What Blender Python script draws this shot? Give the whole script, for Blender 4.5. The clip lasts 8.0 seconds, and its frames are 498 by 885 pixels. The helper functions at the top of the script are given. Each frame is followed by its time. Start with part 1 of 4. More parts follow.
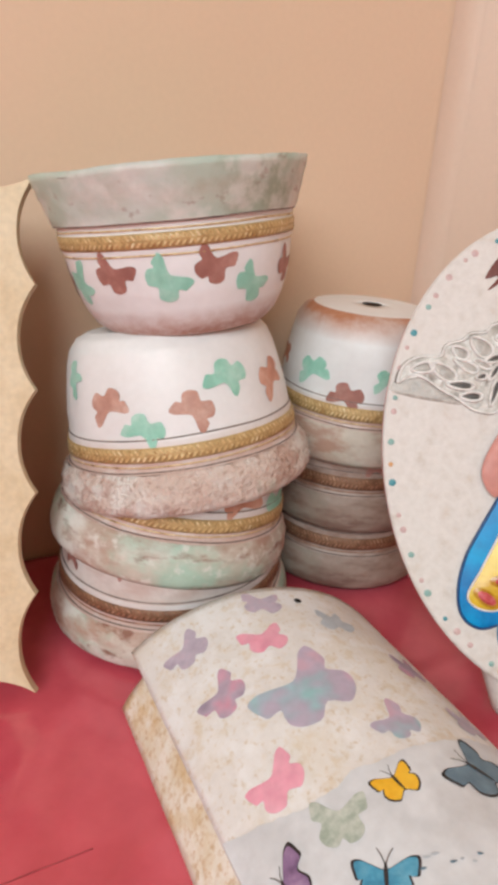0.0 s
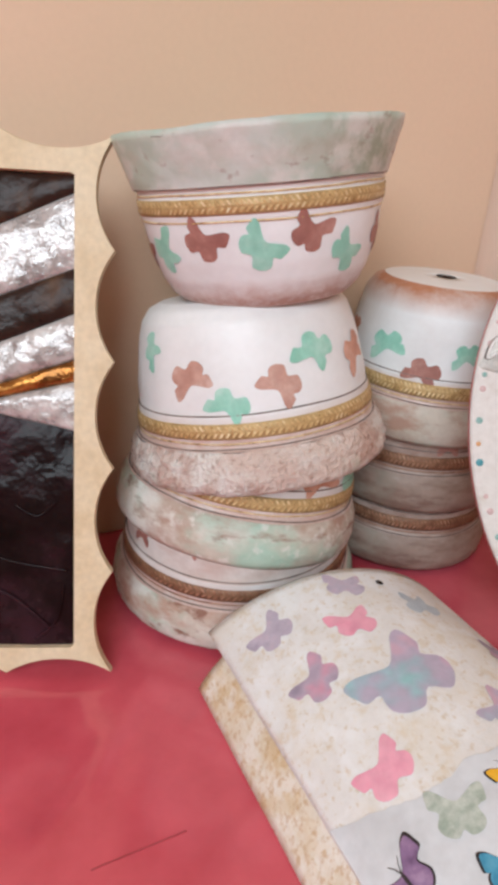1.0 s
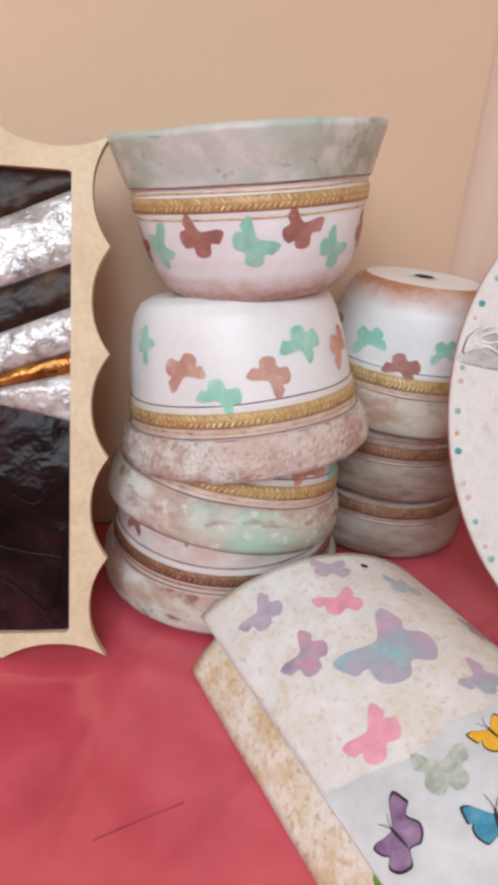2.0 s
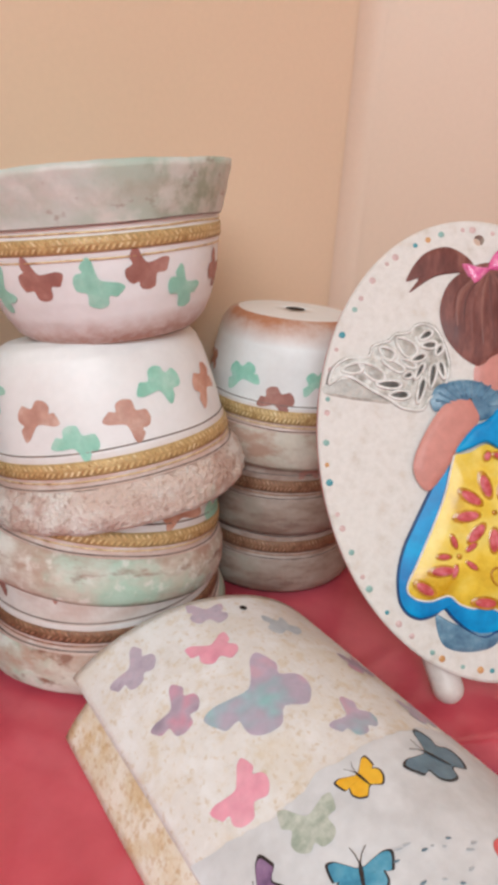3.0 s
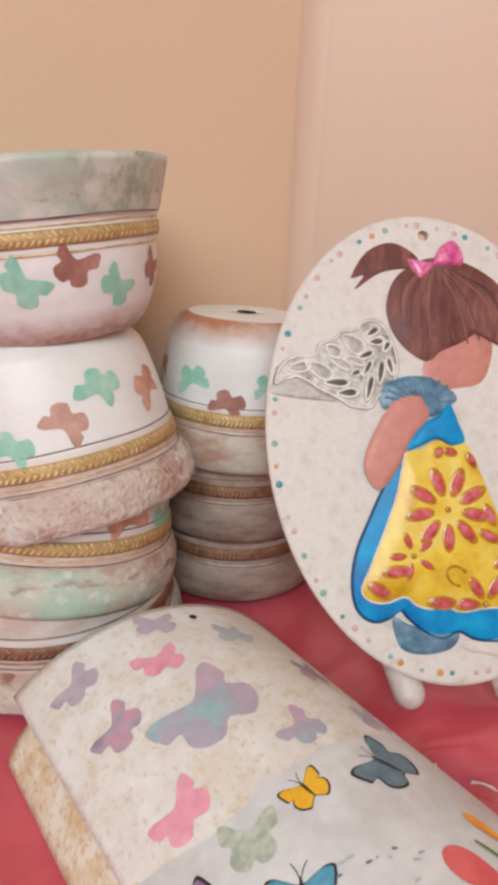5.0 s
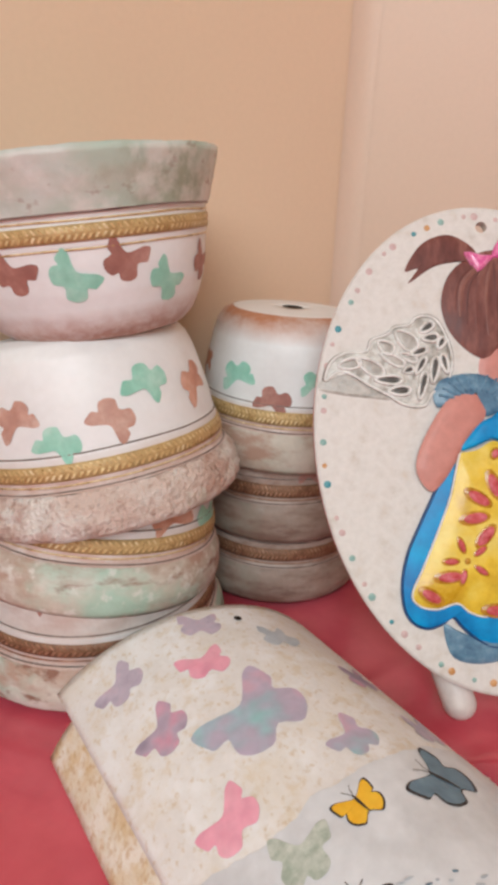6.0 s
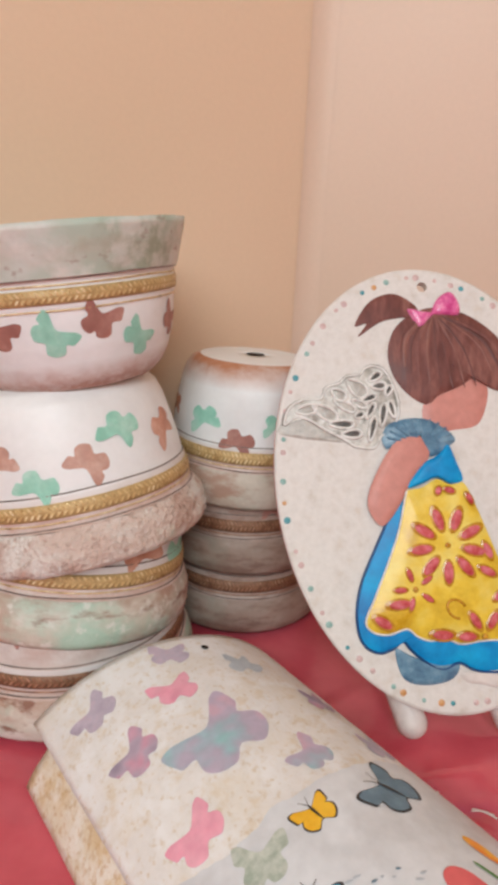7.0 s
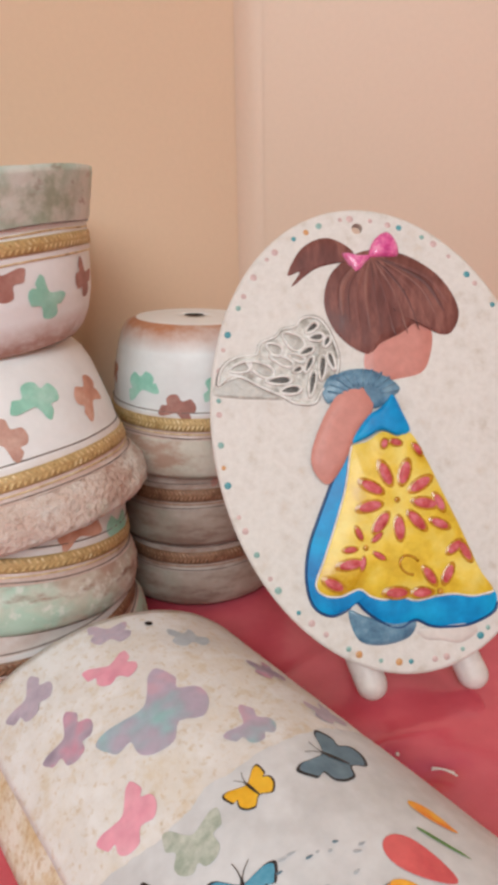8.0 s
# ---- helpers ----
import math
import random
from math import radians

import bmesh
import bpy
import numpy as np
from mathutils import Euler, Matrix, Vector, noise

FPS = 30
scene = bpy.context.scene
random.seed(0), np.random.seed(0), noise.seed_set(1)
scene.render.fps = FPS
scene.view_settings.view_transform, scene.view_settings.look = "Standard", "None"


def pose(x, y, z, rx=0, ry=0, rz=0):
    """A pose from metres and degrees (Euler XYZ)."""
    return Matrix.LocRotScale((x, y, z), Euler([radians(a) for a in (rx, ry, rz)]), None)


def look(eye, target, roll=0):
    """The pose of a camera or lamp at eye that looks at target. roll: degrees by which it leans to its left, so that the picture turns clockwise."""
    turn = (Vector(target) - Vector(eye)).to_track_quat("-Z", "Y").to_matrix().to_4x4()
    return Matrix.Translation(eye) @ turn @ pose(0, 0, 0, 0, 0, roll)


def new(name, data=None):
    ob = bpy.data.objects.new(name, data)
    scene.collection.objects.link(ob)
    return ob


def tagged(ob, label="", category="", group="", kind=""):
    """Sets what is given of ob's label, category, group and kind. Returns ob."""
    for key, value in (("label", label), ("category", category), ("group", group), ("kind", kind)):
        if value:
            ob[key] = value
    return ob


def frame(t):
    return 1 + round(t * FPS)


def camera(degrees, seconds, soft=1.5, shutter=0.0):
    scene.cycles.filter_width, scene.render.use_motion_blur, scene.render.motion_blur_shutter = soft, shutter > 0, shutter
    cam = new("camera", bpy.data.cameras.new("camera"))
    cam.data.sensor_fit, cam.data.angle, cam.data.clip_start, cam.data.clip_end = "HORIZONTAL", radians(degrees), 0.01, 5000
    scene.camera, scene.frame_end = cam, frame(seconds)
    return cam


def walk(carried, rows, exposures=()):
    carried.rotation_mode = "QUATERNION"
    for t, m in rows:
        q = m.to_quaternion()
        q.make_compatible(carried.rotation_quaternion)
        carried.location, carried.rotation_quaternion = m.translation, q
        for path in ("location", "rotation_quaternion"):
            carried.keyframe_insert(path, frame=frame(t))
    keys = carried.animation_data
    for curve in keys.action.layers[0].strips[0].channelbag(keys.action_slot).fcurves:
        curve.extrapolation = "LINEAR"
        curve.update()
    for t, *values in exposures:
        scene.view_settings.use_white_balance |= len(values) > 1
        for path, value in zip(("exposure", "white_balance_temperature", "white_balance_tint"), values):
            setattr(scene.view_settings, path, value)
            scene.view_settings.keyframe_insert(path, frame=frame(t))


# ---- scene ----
cam = camera(44.0, 8.0, soft=4.5)
PATH = [
    (0, (0.255, -0.115, 0.278), (0.127, 1.722, -0.502), 3.2),
    (0.5, (0.228, -0.115, 0.275), (0.085, 1.702, -0.549), 4.0),
    (1, (0.212, -0.108, 0.271), (0.073, 1.696, -0.58), 3.7),
    (2.5, (0.204, -0.13, 0.269), (0.235, 1.703, -0.531), 3.8),
    (2.8, (0.222, -0.122, 0.275), (0.329, 1.732, -0.467), 3.0),
    (3, (0.24, -0.112, 0.274), (0.4, 1.741, -0.462), 3.7),
    (3.5, (0.268, -0.102, 0.26), (0.441, 1.751, -0.472), 2.2),
    (4, (0.27, -0.101, 0.259), (0.453, 1.75, -0.474), 1.9),
    (4.2, (0.272, -0.103, 0.26), (0.467, 1.749, -0.469), 1.7),
    (5.5, (0.255, -0.108, 0.264), (0.454, 1.768, -0.398), 3.4),
    (6, (0.254, -0.099, 0.261), (0.363, 1.773, -0.433), 2.2),
    (6.5, (0.26, -0.111, 0.265), (0.445, 1.767, -0.397), 2.5),
    (7, (0.255, -0.125, 0.276), (0.459, 1.774, -0.318), 2.7),
    (7.5, (0.271, -0.115, 0.275), (0.5, 1.75, -0.41), 1.0),
    (8, (0.289, -0.111, 0.266), (0.519, 1.754, -0.419), -1.0),
]
walk(cam, [(t, look(eye, target, roll)) for t, eye, target, roll in PATH],
     [(0, 0, 6650, 10), (0.5, 0, 6450, 10), (1, 0, 6250, 10), (2.5, 0, 6150, 10), (3, 0, 6500, 10), (4, -0.06, 6650, 10), (8, -0.08, 6650, 10)])

# ---- world, window light, exposure ----
world = bpy.data.worlds.new("sky")
scene.world = world
world.use_nodes = True
_wt = world.node_tree
_sky = _wt.nodes.new("ShaderNodeTexSky")
_sky.sky_type, _sky.sun_disc = "NISHITA", False
_sky.sun_elevation, _sky.sun_rotation = radians(40), radians(200)
_wt.links.new(_sky.outputs[0], _wt.nodes["Background"].inputs[0])
_wt.nodes["Background"].inputs[1].default_value = 0.12

# daylight that comes in through the window opening behind the camera
win = bpy.data.lights.new("window_daylight", "AREA")
win.shape, win.size, win.size_y = "RECTANGLE", 1.0, 0.8
win.energy, win.color = 22.0, (0.855, 0.96, 0.99)
win_ob = new("window_daylight", win)
win_ob.matrix_world = look((0.02, -1.27, 1.12), (0.25, 0.25, 0.15))


# ---- materials ----
def srgb(r, g, b):
    f = lambda c: (c / 255 / 12.92) if c <= 10 else ((c / 255 + 0.055) / 1.055) ** 2.4
    return (f(r), f(g), f(b), 1.0)


def material(name, stops, scale=40.0, rough=0.6, metal=0.0, bump=0.2, bump_scale=220.0, depth=0.001, coat=0.0, detail=6.0, spread=(0.35, 0.65), stretch=(1, 1, 1), rough_var=0.12, gloss=0.5, grain=(0.92, 1.05)):
    """Colours mixed by a coarse noise, worn by a finer one; relief from the fine one."""
    m = bpy.data.materials.new(name)
    m.use_nodes = True
    nt = m.node_tree
    b = nt.nodes["Principled BSDF"]
    tc = nt.nodes.new("ShaderNodeTexCoord")
    mp = nt.nodes.new("ShaderNodeMapping")
    mp.inputs["Scale"].default_value = stretch
    nt.links.new(tc.outputs["Object"], mp.inputs[0])
    n1 = nt.nodes.new("ShaderNodeTexNoise")
    n1.inputs["Scale"].default_value, n1.inputs["Detail"].default_value, n1.inputs["Roughness"].default_value = scale, detail, 0.62
    nt.links.new(mp.outputs[0], n1.inputs[0])
    ramp = nt.nodes.new("ShaderNodeValToRGB")
    e = ramp.color_ramp.elements
    k = len(stops)
    while len(e) < k:
        e.new(0.5)
    for i, c in enumerate(stops):
        e[i].position = spread[0] + (spread[1] - spread[0]) * (i / max(1, k - 1))
        e[i].color = c
    nt.links.new(n1.outputs[0], ramp.inputs[0])
    n2 = nt.nodes.new("ShaderNodeTexNoise")
    n2.inputs["Scale"].default_value, n2.inputs["Detail"].default_value = bump_scale, 4.0
    nt.links.new(mp.outputs[0], n2.inputs[0])
    hsv = nt.nodes.new("ShaderNodeHueSaturation")
    mr = nt.nodes.new("ShaderNodeMapRange")
    mr.inputs[1].default_value, mr.inputs[2].default_value, mr.inputs[3].default_value, mr.inputs[4].default_value = 0.3, 0.7, grain[0], grain[1]
    nt.links.new(n2.outputs[0], mr.inputs[0])
    nt.links.new(mr.outputs[0], hsv.inputs["Value"])
    nt.links.new(ramp.outputs[0], hsv.inputs["Color"])
    nt.links.new(hsv.outputs[0], b.inputs["Base Color"])
    rr = nt.nodes.new("ShaderNodeMapRange")
    rr.inputs[1].default_value, rr.inputs[2].default_value = 0.3, 0.7
    rr.inputs[3].default_value, rr.inputs[4].default_value = max(0.02, rough - rough_var), min(1, rough + rough_var)
    nt.links.new(n1.outputs[0], rr.inputs[0])
    nt.links.new(rr.outputs[0], b.inputs["Roughness"])
    b.inputs["Metallic"].default_value = metal
    b.inputs["Specular IOR Level"].default_value = gloss
    b.inputs["Coat Weight"].default_value = coat
    b.inputs["Coat Roughness"].default_value = 0.12
    if bump:
        bp = nt.nodes.new("ShaderNodeBump")
        bp.inputs["Strength"].default_value, bp.inputs["Distance"].default_value = bump, depth
        nt.links.new(n2.outputs[0], bp.inputs["Height"])
        nt.links.new(bp.outputs[0], b.inputs["Normal"])
    return m


M_WALL = material("peach_wall_paint", [srgb(230, 199, 170), srgb(234, 204, 177)], 1.6, 0.75, bump=0.05, bump_scale=260, depth=0.0005, grain=(0.985, 1.01), detail=2.0)
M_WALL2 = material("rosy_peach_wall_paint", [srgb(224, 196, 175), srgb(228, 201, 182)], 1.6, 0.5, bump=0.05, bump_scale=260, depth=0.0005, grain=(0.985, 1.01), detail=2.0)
# the lighter pinks paint patches of sheen into the red
M_CLOTH = material("red_oilcloth", [srgb(200, 70, 86), srgb(211, 86, 101), srgb(218, 98, 112)], 6.0, 0.18, bump=0.2, bump_scale=24, depth=0.0014, coat=0.6, rough_var=0.06)
M_WOOD = material("pale_table_wood", [srgb(150, 110, 75), srgb(175, 135, 95)], 8.0, 0.6, stretch=(1, 8, 8))
M_FLOOR = material("grey_floor_tile", [srgb(150, 140, 130), srgb(170, 160, 150)], 6.0, 0.5)
M_CEIL = material("white_ceiling_paint", [srgb(238, 234, 228), srgb(244, 240, 236)], 3.0, 0.85)
M_WHITE = material("chalky_white_paint", [srgb(229, 230, 231), srgb(235, 237, 238), srgb(239, 241, 243)], 18.0, 0.42, bump=0.06, bump_scale=260, depth=0.0005, coat=0.1, grain=(0.985, 1.01))
M_GOLD = material("gold_trim", [srgb(190, 156, 104), srgb(218, 190, 138), srgb(240, 224, 184)], 170.0, 0.34, metal=0.25, bump=0.4, bump_scale=900, depth=0.0005)
M_BRONZE = material("dull_bronze_trim", [srgb(130, 88, 68), srgb(160, 114, 90), srgb(190, 150, 124)], 170.0, 0.45, metal=0.15, bump=0.4, bump_scale=900, depth=0.0005)
M_GOLDGAP = material("pale_gold_braid_ground", [srgb(176, 142, 92), srgb(208, 178, 126)], 260.0, 0.5, metal=0.15, bump=0.2)
M_BRAIDGAP = material("tarnished_braid_ground", [srgb(120, 84, 62), srgb(156, 116, 88)], 260.0, 0.55, metal=0.15, bump=0.2)
M_LINE = material("dark_pencil_line", [srgb(92, 76, 70), srgb(150, 132, 124)], 90.0, 0.6, bump=0)
M_MINT = material("mint_stencil_paint", [srgb(140, 202, 182), srgb(156, 212, 194), srgb(182, 222, 208)], 60.0, 0.55, bump=0.1)
M_BROWN = material("cocoa_stencil_paint", [srgb(152, 102, 94), srgb(168, 116, 106), srgb(190, 144, 134)], 60.0, 0.55, bump=0.1)
M_TAN = material("terracotta_stencil_paint", [srgb(188, 128, 104), srgb(204, 150, 128), srgb(220, 176, 158)], 60.0, 0.55, bump=0.1)
M_FAWN = material("faint_fawn_stencil_paint", [srgb(184, 138, 124), srgb(200, 158, 144), srgb(216, 186, 174)], 60.0, 0.55, bump=0.1)
M_CLAY = material("bare_terracotta", [srgb(150, 92, 66), srgb(176, 116, 88)], 40.0, 0.85)
M_DARK = material("dark_hole", [srgb(28, 18, 14), srgb(40, 28, 22)], 40.0, 0.9, bump=0)

M_PAPER = material("glued_rice_paper", [srgb(208, 211, 216), srgb(218, 222, 228), srgb(224, 228, 234)], 26.0, 0.5, bump=0.25, bump_scale=140, depth=0.0006)
M_PINK = material("bright_pink_paint", [srgb(234, 156, 180), srgb(243, 180, 198)], 70.0, 0.55, bump=0.1)
M_LAV = material("lavender_paint", [srgb(174, 162, 182), srgb(194, 183, 200), srgb(204, 180, 196)], 90.0, 0.55, bump=0.1)
M_LAVTEAL = material("lavender_and_teal_paint", [srgb(150, 204, 206), srgb(168, 188, 202), srgb(184, 176, 196), srgb(192, 178, 200), srgb(208, 176, 196)], 30.0, 0.55, bump=0.1, detail=2.5, spread=(0.38, 0.62))
M_LAVROSE = material("mauve_and_rose_paint", [srgb(158, 146, 166), srgb(184, 166, 186), srgb(212, 158, 180)], 60.0, 0.55, bump=0.1, detail=2.0)
M_PALEBLUE = material("pale_blue_paint", [srgb(176, 186, 196), srgb(196, 204, 212)], 90.0, 0.55, bump=0.1)
M_SAGE = material("sage_paint", [srgb(158, 172, 160), srgb(182, 192, 182), srgb(202, 208, 200)], 240.0, 0.55, bump=0.1)
M_YELLOW = material("printed_yellow", [srgb(238, 176, 34), srgb(250, 200, 60)], 90.0, 0.45, bump=0.1)
M_INK = material("printed_black", [srgb(34, 28, 30), srgb(58, 50, 52)], 120.0, 0.5, bump=0)
M_BLUE = material("printed_blue", [srgb(44, 120, 158), srgb(74, 156, 190), srgb(110, 176, 204)], 90.0, 0.45, bump=0.1)
M_SLATE = material("printed_slate_blue", [srgb(88, 116, 136), srgb(118, 146, 164)], 90.0, 0.45, bump=0.1)
M_PURPLE = material("printed_purple", [srgb(104, 78, 116), srgb(140, 110, 150), srgb(168, 140, 174)], 90.0, 0.45, bump=0.1)
M_ORANGE = material("printed_orange", [srgb(236, 92, 40), srgb(248, 150, 50), srgb(252, 196, 70)], 60.0, 0.5, bump=0.1)
M_CORAL = material("printed_coral", [srgb(214, 84, 92), srgb(230, 110, 112)], 60.0, 0.5, bump=0.1)
M_GREEN = material("printed_leaf_green", [srgb(74, 128, 54), srgb(112, 160, 84)], 60.0, 0.5, bump=0.1)

M_FRAME = material("pale_bare_mdf", [srgb(214, 190, 152), srgb(225, 205, 172), srgb(229, 212, 182)], 26.0, 0.6, bump=0.15, bump_scale=300, depth=0.0004)
M_SILVER = material("embossed_silver_foil", [srgb(140, 132, 130), srgb(188, 182, 180), srgb(218, 214, 212)], 60.0, 0.3, metal=0.25, bump=0.8, bump_scale=75, depth=0.004)
M_DFOIL = material("dark_brown_foil", [srgb(34, 22, 18), srgb(54, 36, 30), srgb(92, 66, 46)], 24.0, 0.34, metal=0.0, bump=0.6, bump_scale=50, depth=0.004, gloss=0.18)
M_BFOIL = material("black_purple_foil", [srgb(18, 10, 10), srgb(32, 18, 20), srgb(58, 32, 40)], 18.0, 0.24, metal=0.0, bump=0.6, bump_scale=26, depth=0.008, gloss=0.12)
M_CFOIL = material("copper_foil", [srgb(92, 58, 28), srgb(150, 96, 44), srgb(196, 140, 70)], 40.0, 0.28, metal=0.8, bump=0.6, bump_scale=80, depth=0.004)

M_BOARD = material("crackled_ivory_board", [srgb(206, 197, 188), srgb(220, 215, 211), srgb(226, 222, 219), srgb(220, 215, 211), srgb(214, 204, 194)], 60.0, 0.6, bump=0.35, bump_scale=300, depth=0.0008, grain=(0.96, 1.03), spread=(0.3, 0.7))
M_EDGE = material("rosy_board_edge", [srgb(214, 128, 134), srgb(230, 160, 162)], 60.0, 0.6, bump=0.1)
M_HAIR = material("brown_brushed_paint", [srgb(104, 60, 56), srgb(122, 74, 68), srgb(146, 96, 88)], 50.0, 0.5, bump=0.3, bump_scale=200, depth=0.0008, stretch=(2, 0.6, 1), gloss=0.3)
M_HAIR2 = material("dark_brown_brush_strokes", [srgb(84, 44, 42), srgb(104, 58, 54)], 90.0, 0.5, bump=0.2)
M_STROKE = material("light_brown_brush_strokes", [srgb(124, 74, 66), srgb(142, 92, 82)], 90.0, 0.5, bump=0.2)
M_SKIN = material("rosy_peach_paint", [srgb(200, 130, 120), srgb(210, 144, 134)], 40.0, 0.5, bump=0.1, coat=0.1)
M_BOW = material("glossy_magenta_foil", [srgb(206, 70, 140), srgb(232, 110, 170), srgb(240, 150, 190)], 160.0, 0.25, bump=0.4, bump_scale=300, coat=0.5)
M_WING = material("polished_pewter", [srgb(212, 210, 206), srgb(234, 233, 231), srgb(244, 243, 242)], 160.0, 0.35, metal=0.05, bump=0.5, bump_scale=300, depth=0.001)
M_WINGSHEET = material("brushed_pewter", [srgb(150, 145, 138), srgb(204, 200, 194), srgb(232, 230, 226)], 130.0, 0.4, metal=0.05, bump=0.8, bump_scale=150, depth=0.002)
M_SLIT = material("blackened_pewter", [srgb(62, 58, 56), srgb(104, 100, 96)], 160.0, 0.45, metal=0.1, bump=0.3)
M_PEWTER = material("dull_pewter_hollow", [srgb(158, 152, 146), srgb(194, 189, 183)], 160.0, 0.4, metal=0.1, bump=0.4, bump_scale=300)
M_SKY = material("glossy_blue_enamel", [srgb(0, 122, 192), srgb(0, 148, 214), srgb(0, 170, 228)], 30.0, 0.42, bump=0.2, bump_scale=120, depth=0.001, gloss=0.3)
M_NAVY = material("dark_blue_enamel_edge", [srgb(10, 56, 104), srgb(16, 78, 134)], 90.0, 0.35, bump=0.1)
M_APRON = material("glossy_yellow_enamel", [srgb(206, 158, 34), srgb(236, 200, 64), srgb(244, 220, 116)], 34.0, 0.35, bump=0.25, bump_scale=130, depth=0.0012, coat=0.1)
M_PETAL = material("pink_enamel_petal", [srgb(184, 62, 66), srgb(206, 92, 96), srgb(222, 124, 138)], 200.0, 0.4, bump=0.2, gloss=0.3)
M_AMBER = material("amber_enamel_outline", [srgb(176, 118, 20), srgb(206, 150, 40)], 200.0, 0.3, bump=0.2, coat=0.4)
M_DENIM = material("steel_blue_paint", [srgb(72, 112, 142), srgb(98, 140, 168), srgb(130, 164, 186)], 120.0, 0.4, bump=0.3, coat=0.2)
M_PEG = material("white_painted_peg", [srgb(214, 204, 200), srgb(226, 219, 216)], 40.0, 0.45, bump=0.1)
M_TEAL = material("teal_dot_paint", [srgb(60, 140, 156), srgb(90, 166, 176)], 200.0, 0.4, bump=0.1)
M_DOTPINK = material("pink_dot_paint", [srgb(206, 176, 176), srgb(218, 190, 188)], 200.0, 0.4, bump=0.1)
M_DOTGREEN = material("sage_dot_paint", [srgb(128, 172, 168), srgb(156, 190, 184)], 200.0, 0.4, bump=0.1)
M_DOTOCHRE = material("ochre_dot_paint", [srgb(204, 148, 92), srgb(220, 170, 120)], 200.0, 0.4, bump=0.1)
M_PRINT = material("faded_green_cloth_print", [srgb(98, 84, 62), srgb(126, 106, 82), srgb(158, 88, 78)], 90.0, 0.35, bump=0.1, coat=0.3)
M_EDGE2 = material("dark_red_scuff", [srgb(164, 60, 70), srgb(188, 78, 88)], 60.0, 0.5, bump=0)


def washed(name, white, wash, z0, z1, scale, strength=0.25):
    """White paint with a patchy wash brushed over the part between the heights z0 (full) and z1 (none)."""
    m = material(name, white, 18.0, 0.42, bump=0.08, bump_scale=260, depth=0.0005, grain=(0.98, 1.012))
    nt = m.node_tree
    b = nt.nodes["Principled BSDF"]
    base = b.inputs["Base Color"].links[0].from_socket
    tc = nt.nodes["Texture Coordinate"]
    sep = nt.nodes.new("ShaderNodeSeparateXYZ")
    nt.links.new(tc.outputs["Object"], sep.inputs[0])
    mr = nt.nodes.new("ShaderNodeMapRange")
    mr.inputs[1].default_value, mr.inputs[2].default_value, mr.inputs[3].default_value, mr.inputs[4].default_value = z0, z1, 1.0, 0.0
    nt.links.new(sep.outputs[2], mr.inputs[0])
    nz = nt.nodes.new("ShaderNodeTexNoise")
    nz.inputs["Scale"].default_value, nz.inputs["Detail"].default_value, nz.inputs["Roughness"].default_value = scale, 6.0, 0.7
    nt.links.new(tc.outputs["Object"], nz.inputs[0])
    ad = nt.nodes.new("ShaderNodeMath")
    ad.operation = "MULTIPLY_ADD"
    ad.inputs[1].default_value, ad.inputs[2].default_value = 2.4, -1.2
    nt.links.new(nz.outputs[0], ad.inputs[0])
    su = nt.nodes.new("ShaderNodeMath")
    su.operation, su.use_clamp = "ADD", True
    nt.links.new(mr.outputs[0], su.inputs[0])
    mu = nt.nodes.new("ShaderNodeMath")
    mu.operation = "MULTIPLY"
    nt.links.new(ad.outputs[0], mu.inputs[0])
    nt.links.new(mr.outputs[0], mu.inputs[1])
    nt.links.new(mu.outputs[0], su.inputs[1])
    mx = nt.nodes.new("ShaderNodeMix")
    mx.data_type = "RGBA"
    nt.links.new(su.outputs[0], mx.inputs[0])
    nt.links.new(base, mx.inputs[6])
    mx.inputs[7].default_value = wash
    nt.links.new(mx.outputs[2], b.inputs["Base Color"])
    return m


def worn(name, base, layers, rough=0.6, bump=0.4, bump_scale=240.0, depth=0.001):
    """Paint with patches rubbed over it: (colour, noise scale, where it begins, where it is full, strength, flattening)."""
    m = material(name, base, 30.0, rough, bump=bump, bump_scale=bump_scale, depth=depth, grain=(0.96, 1.02))
    nt = m.node_tree
    b = nt.nodes["Principled BSDF"]
    tc = nt.nodes["Texture Coordinate"]
    for k, (colour, scale, lo, hi, strength, flat) in enumerate(layers):
        colour_in = b.inputs["Base Color"].links[0].from_socket
        mp = nt.nodes.new("ShaderNodeMapping")
        mp.inputs["Location"].default_value = (3.1 * k + 0.7, 1.9 * k, 0.4 * k)
        mp.inputs["Scale"].default_value = (1, 1, flat)
        nt.links.new(tc.outputs["Object"], mp.inputs[0])
        nz = nt.nodes.new("ShaderNodeTexNoise")
        nz.inputs["Scale"].default_value, nz.inputs["Detail"].default_value, nz.inputs["Roughness"].default_value = scale, 5.0, 0.6
        nt.links.new(mp.outputs[0], nz.inputs[0])
        mr = nt.nodes.new("ShaderNodeMapRange")
        mr.inputs[1].default_value, mr.inputs[2].default_value, mr.inputs[3].default_value, mr.inputs[4].default_value = lo, hi, 0.0, strength
        nt.links.new(nz.outputs[0], mr.inputs[0])
        mx = nt.nodes.new("ShaderNodeMix")
        mx.data_type = "RGBA"
        nt.links.new(mr.outputs[0], mx.inputs[0])
        nt.links.new(colour_in, mx.inputs[6])
        mx.inputs[7].default_value = colour
        nt.links.new(mx.outputs[2], b.inputs["Base Color"])
    return m


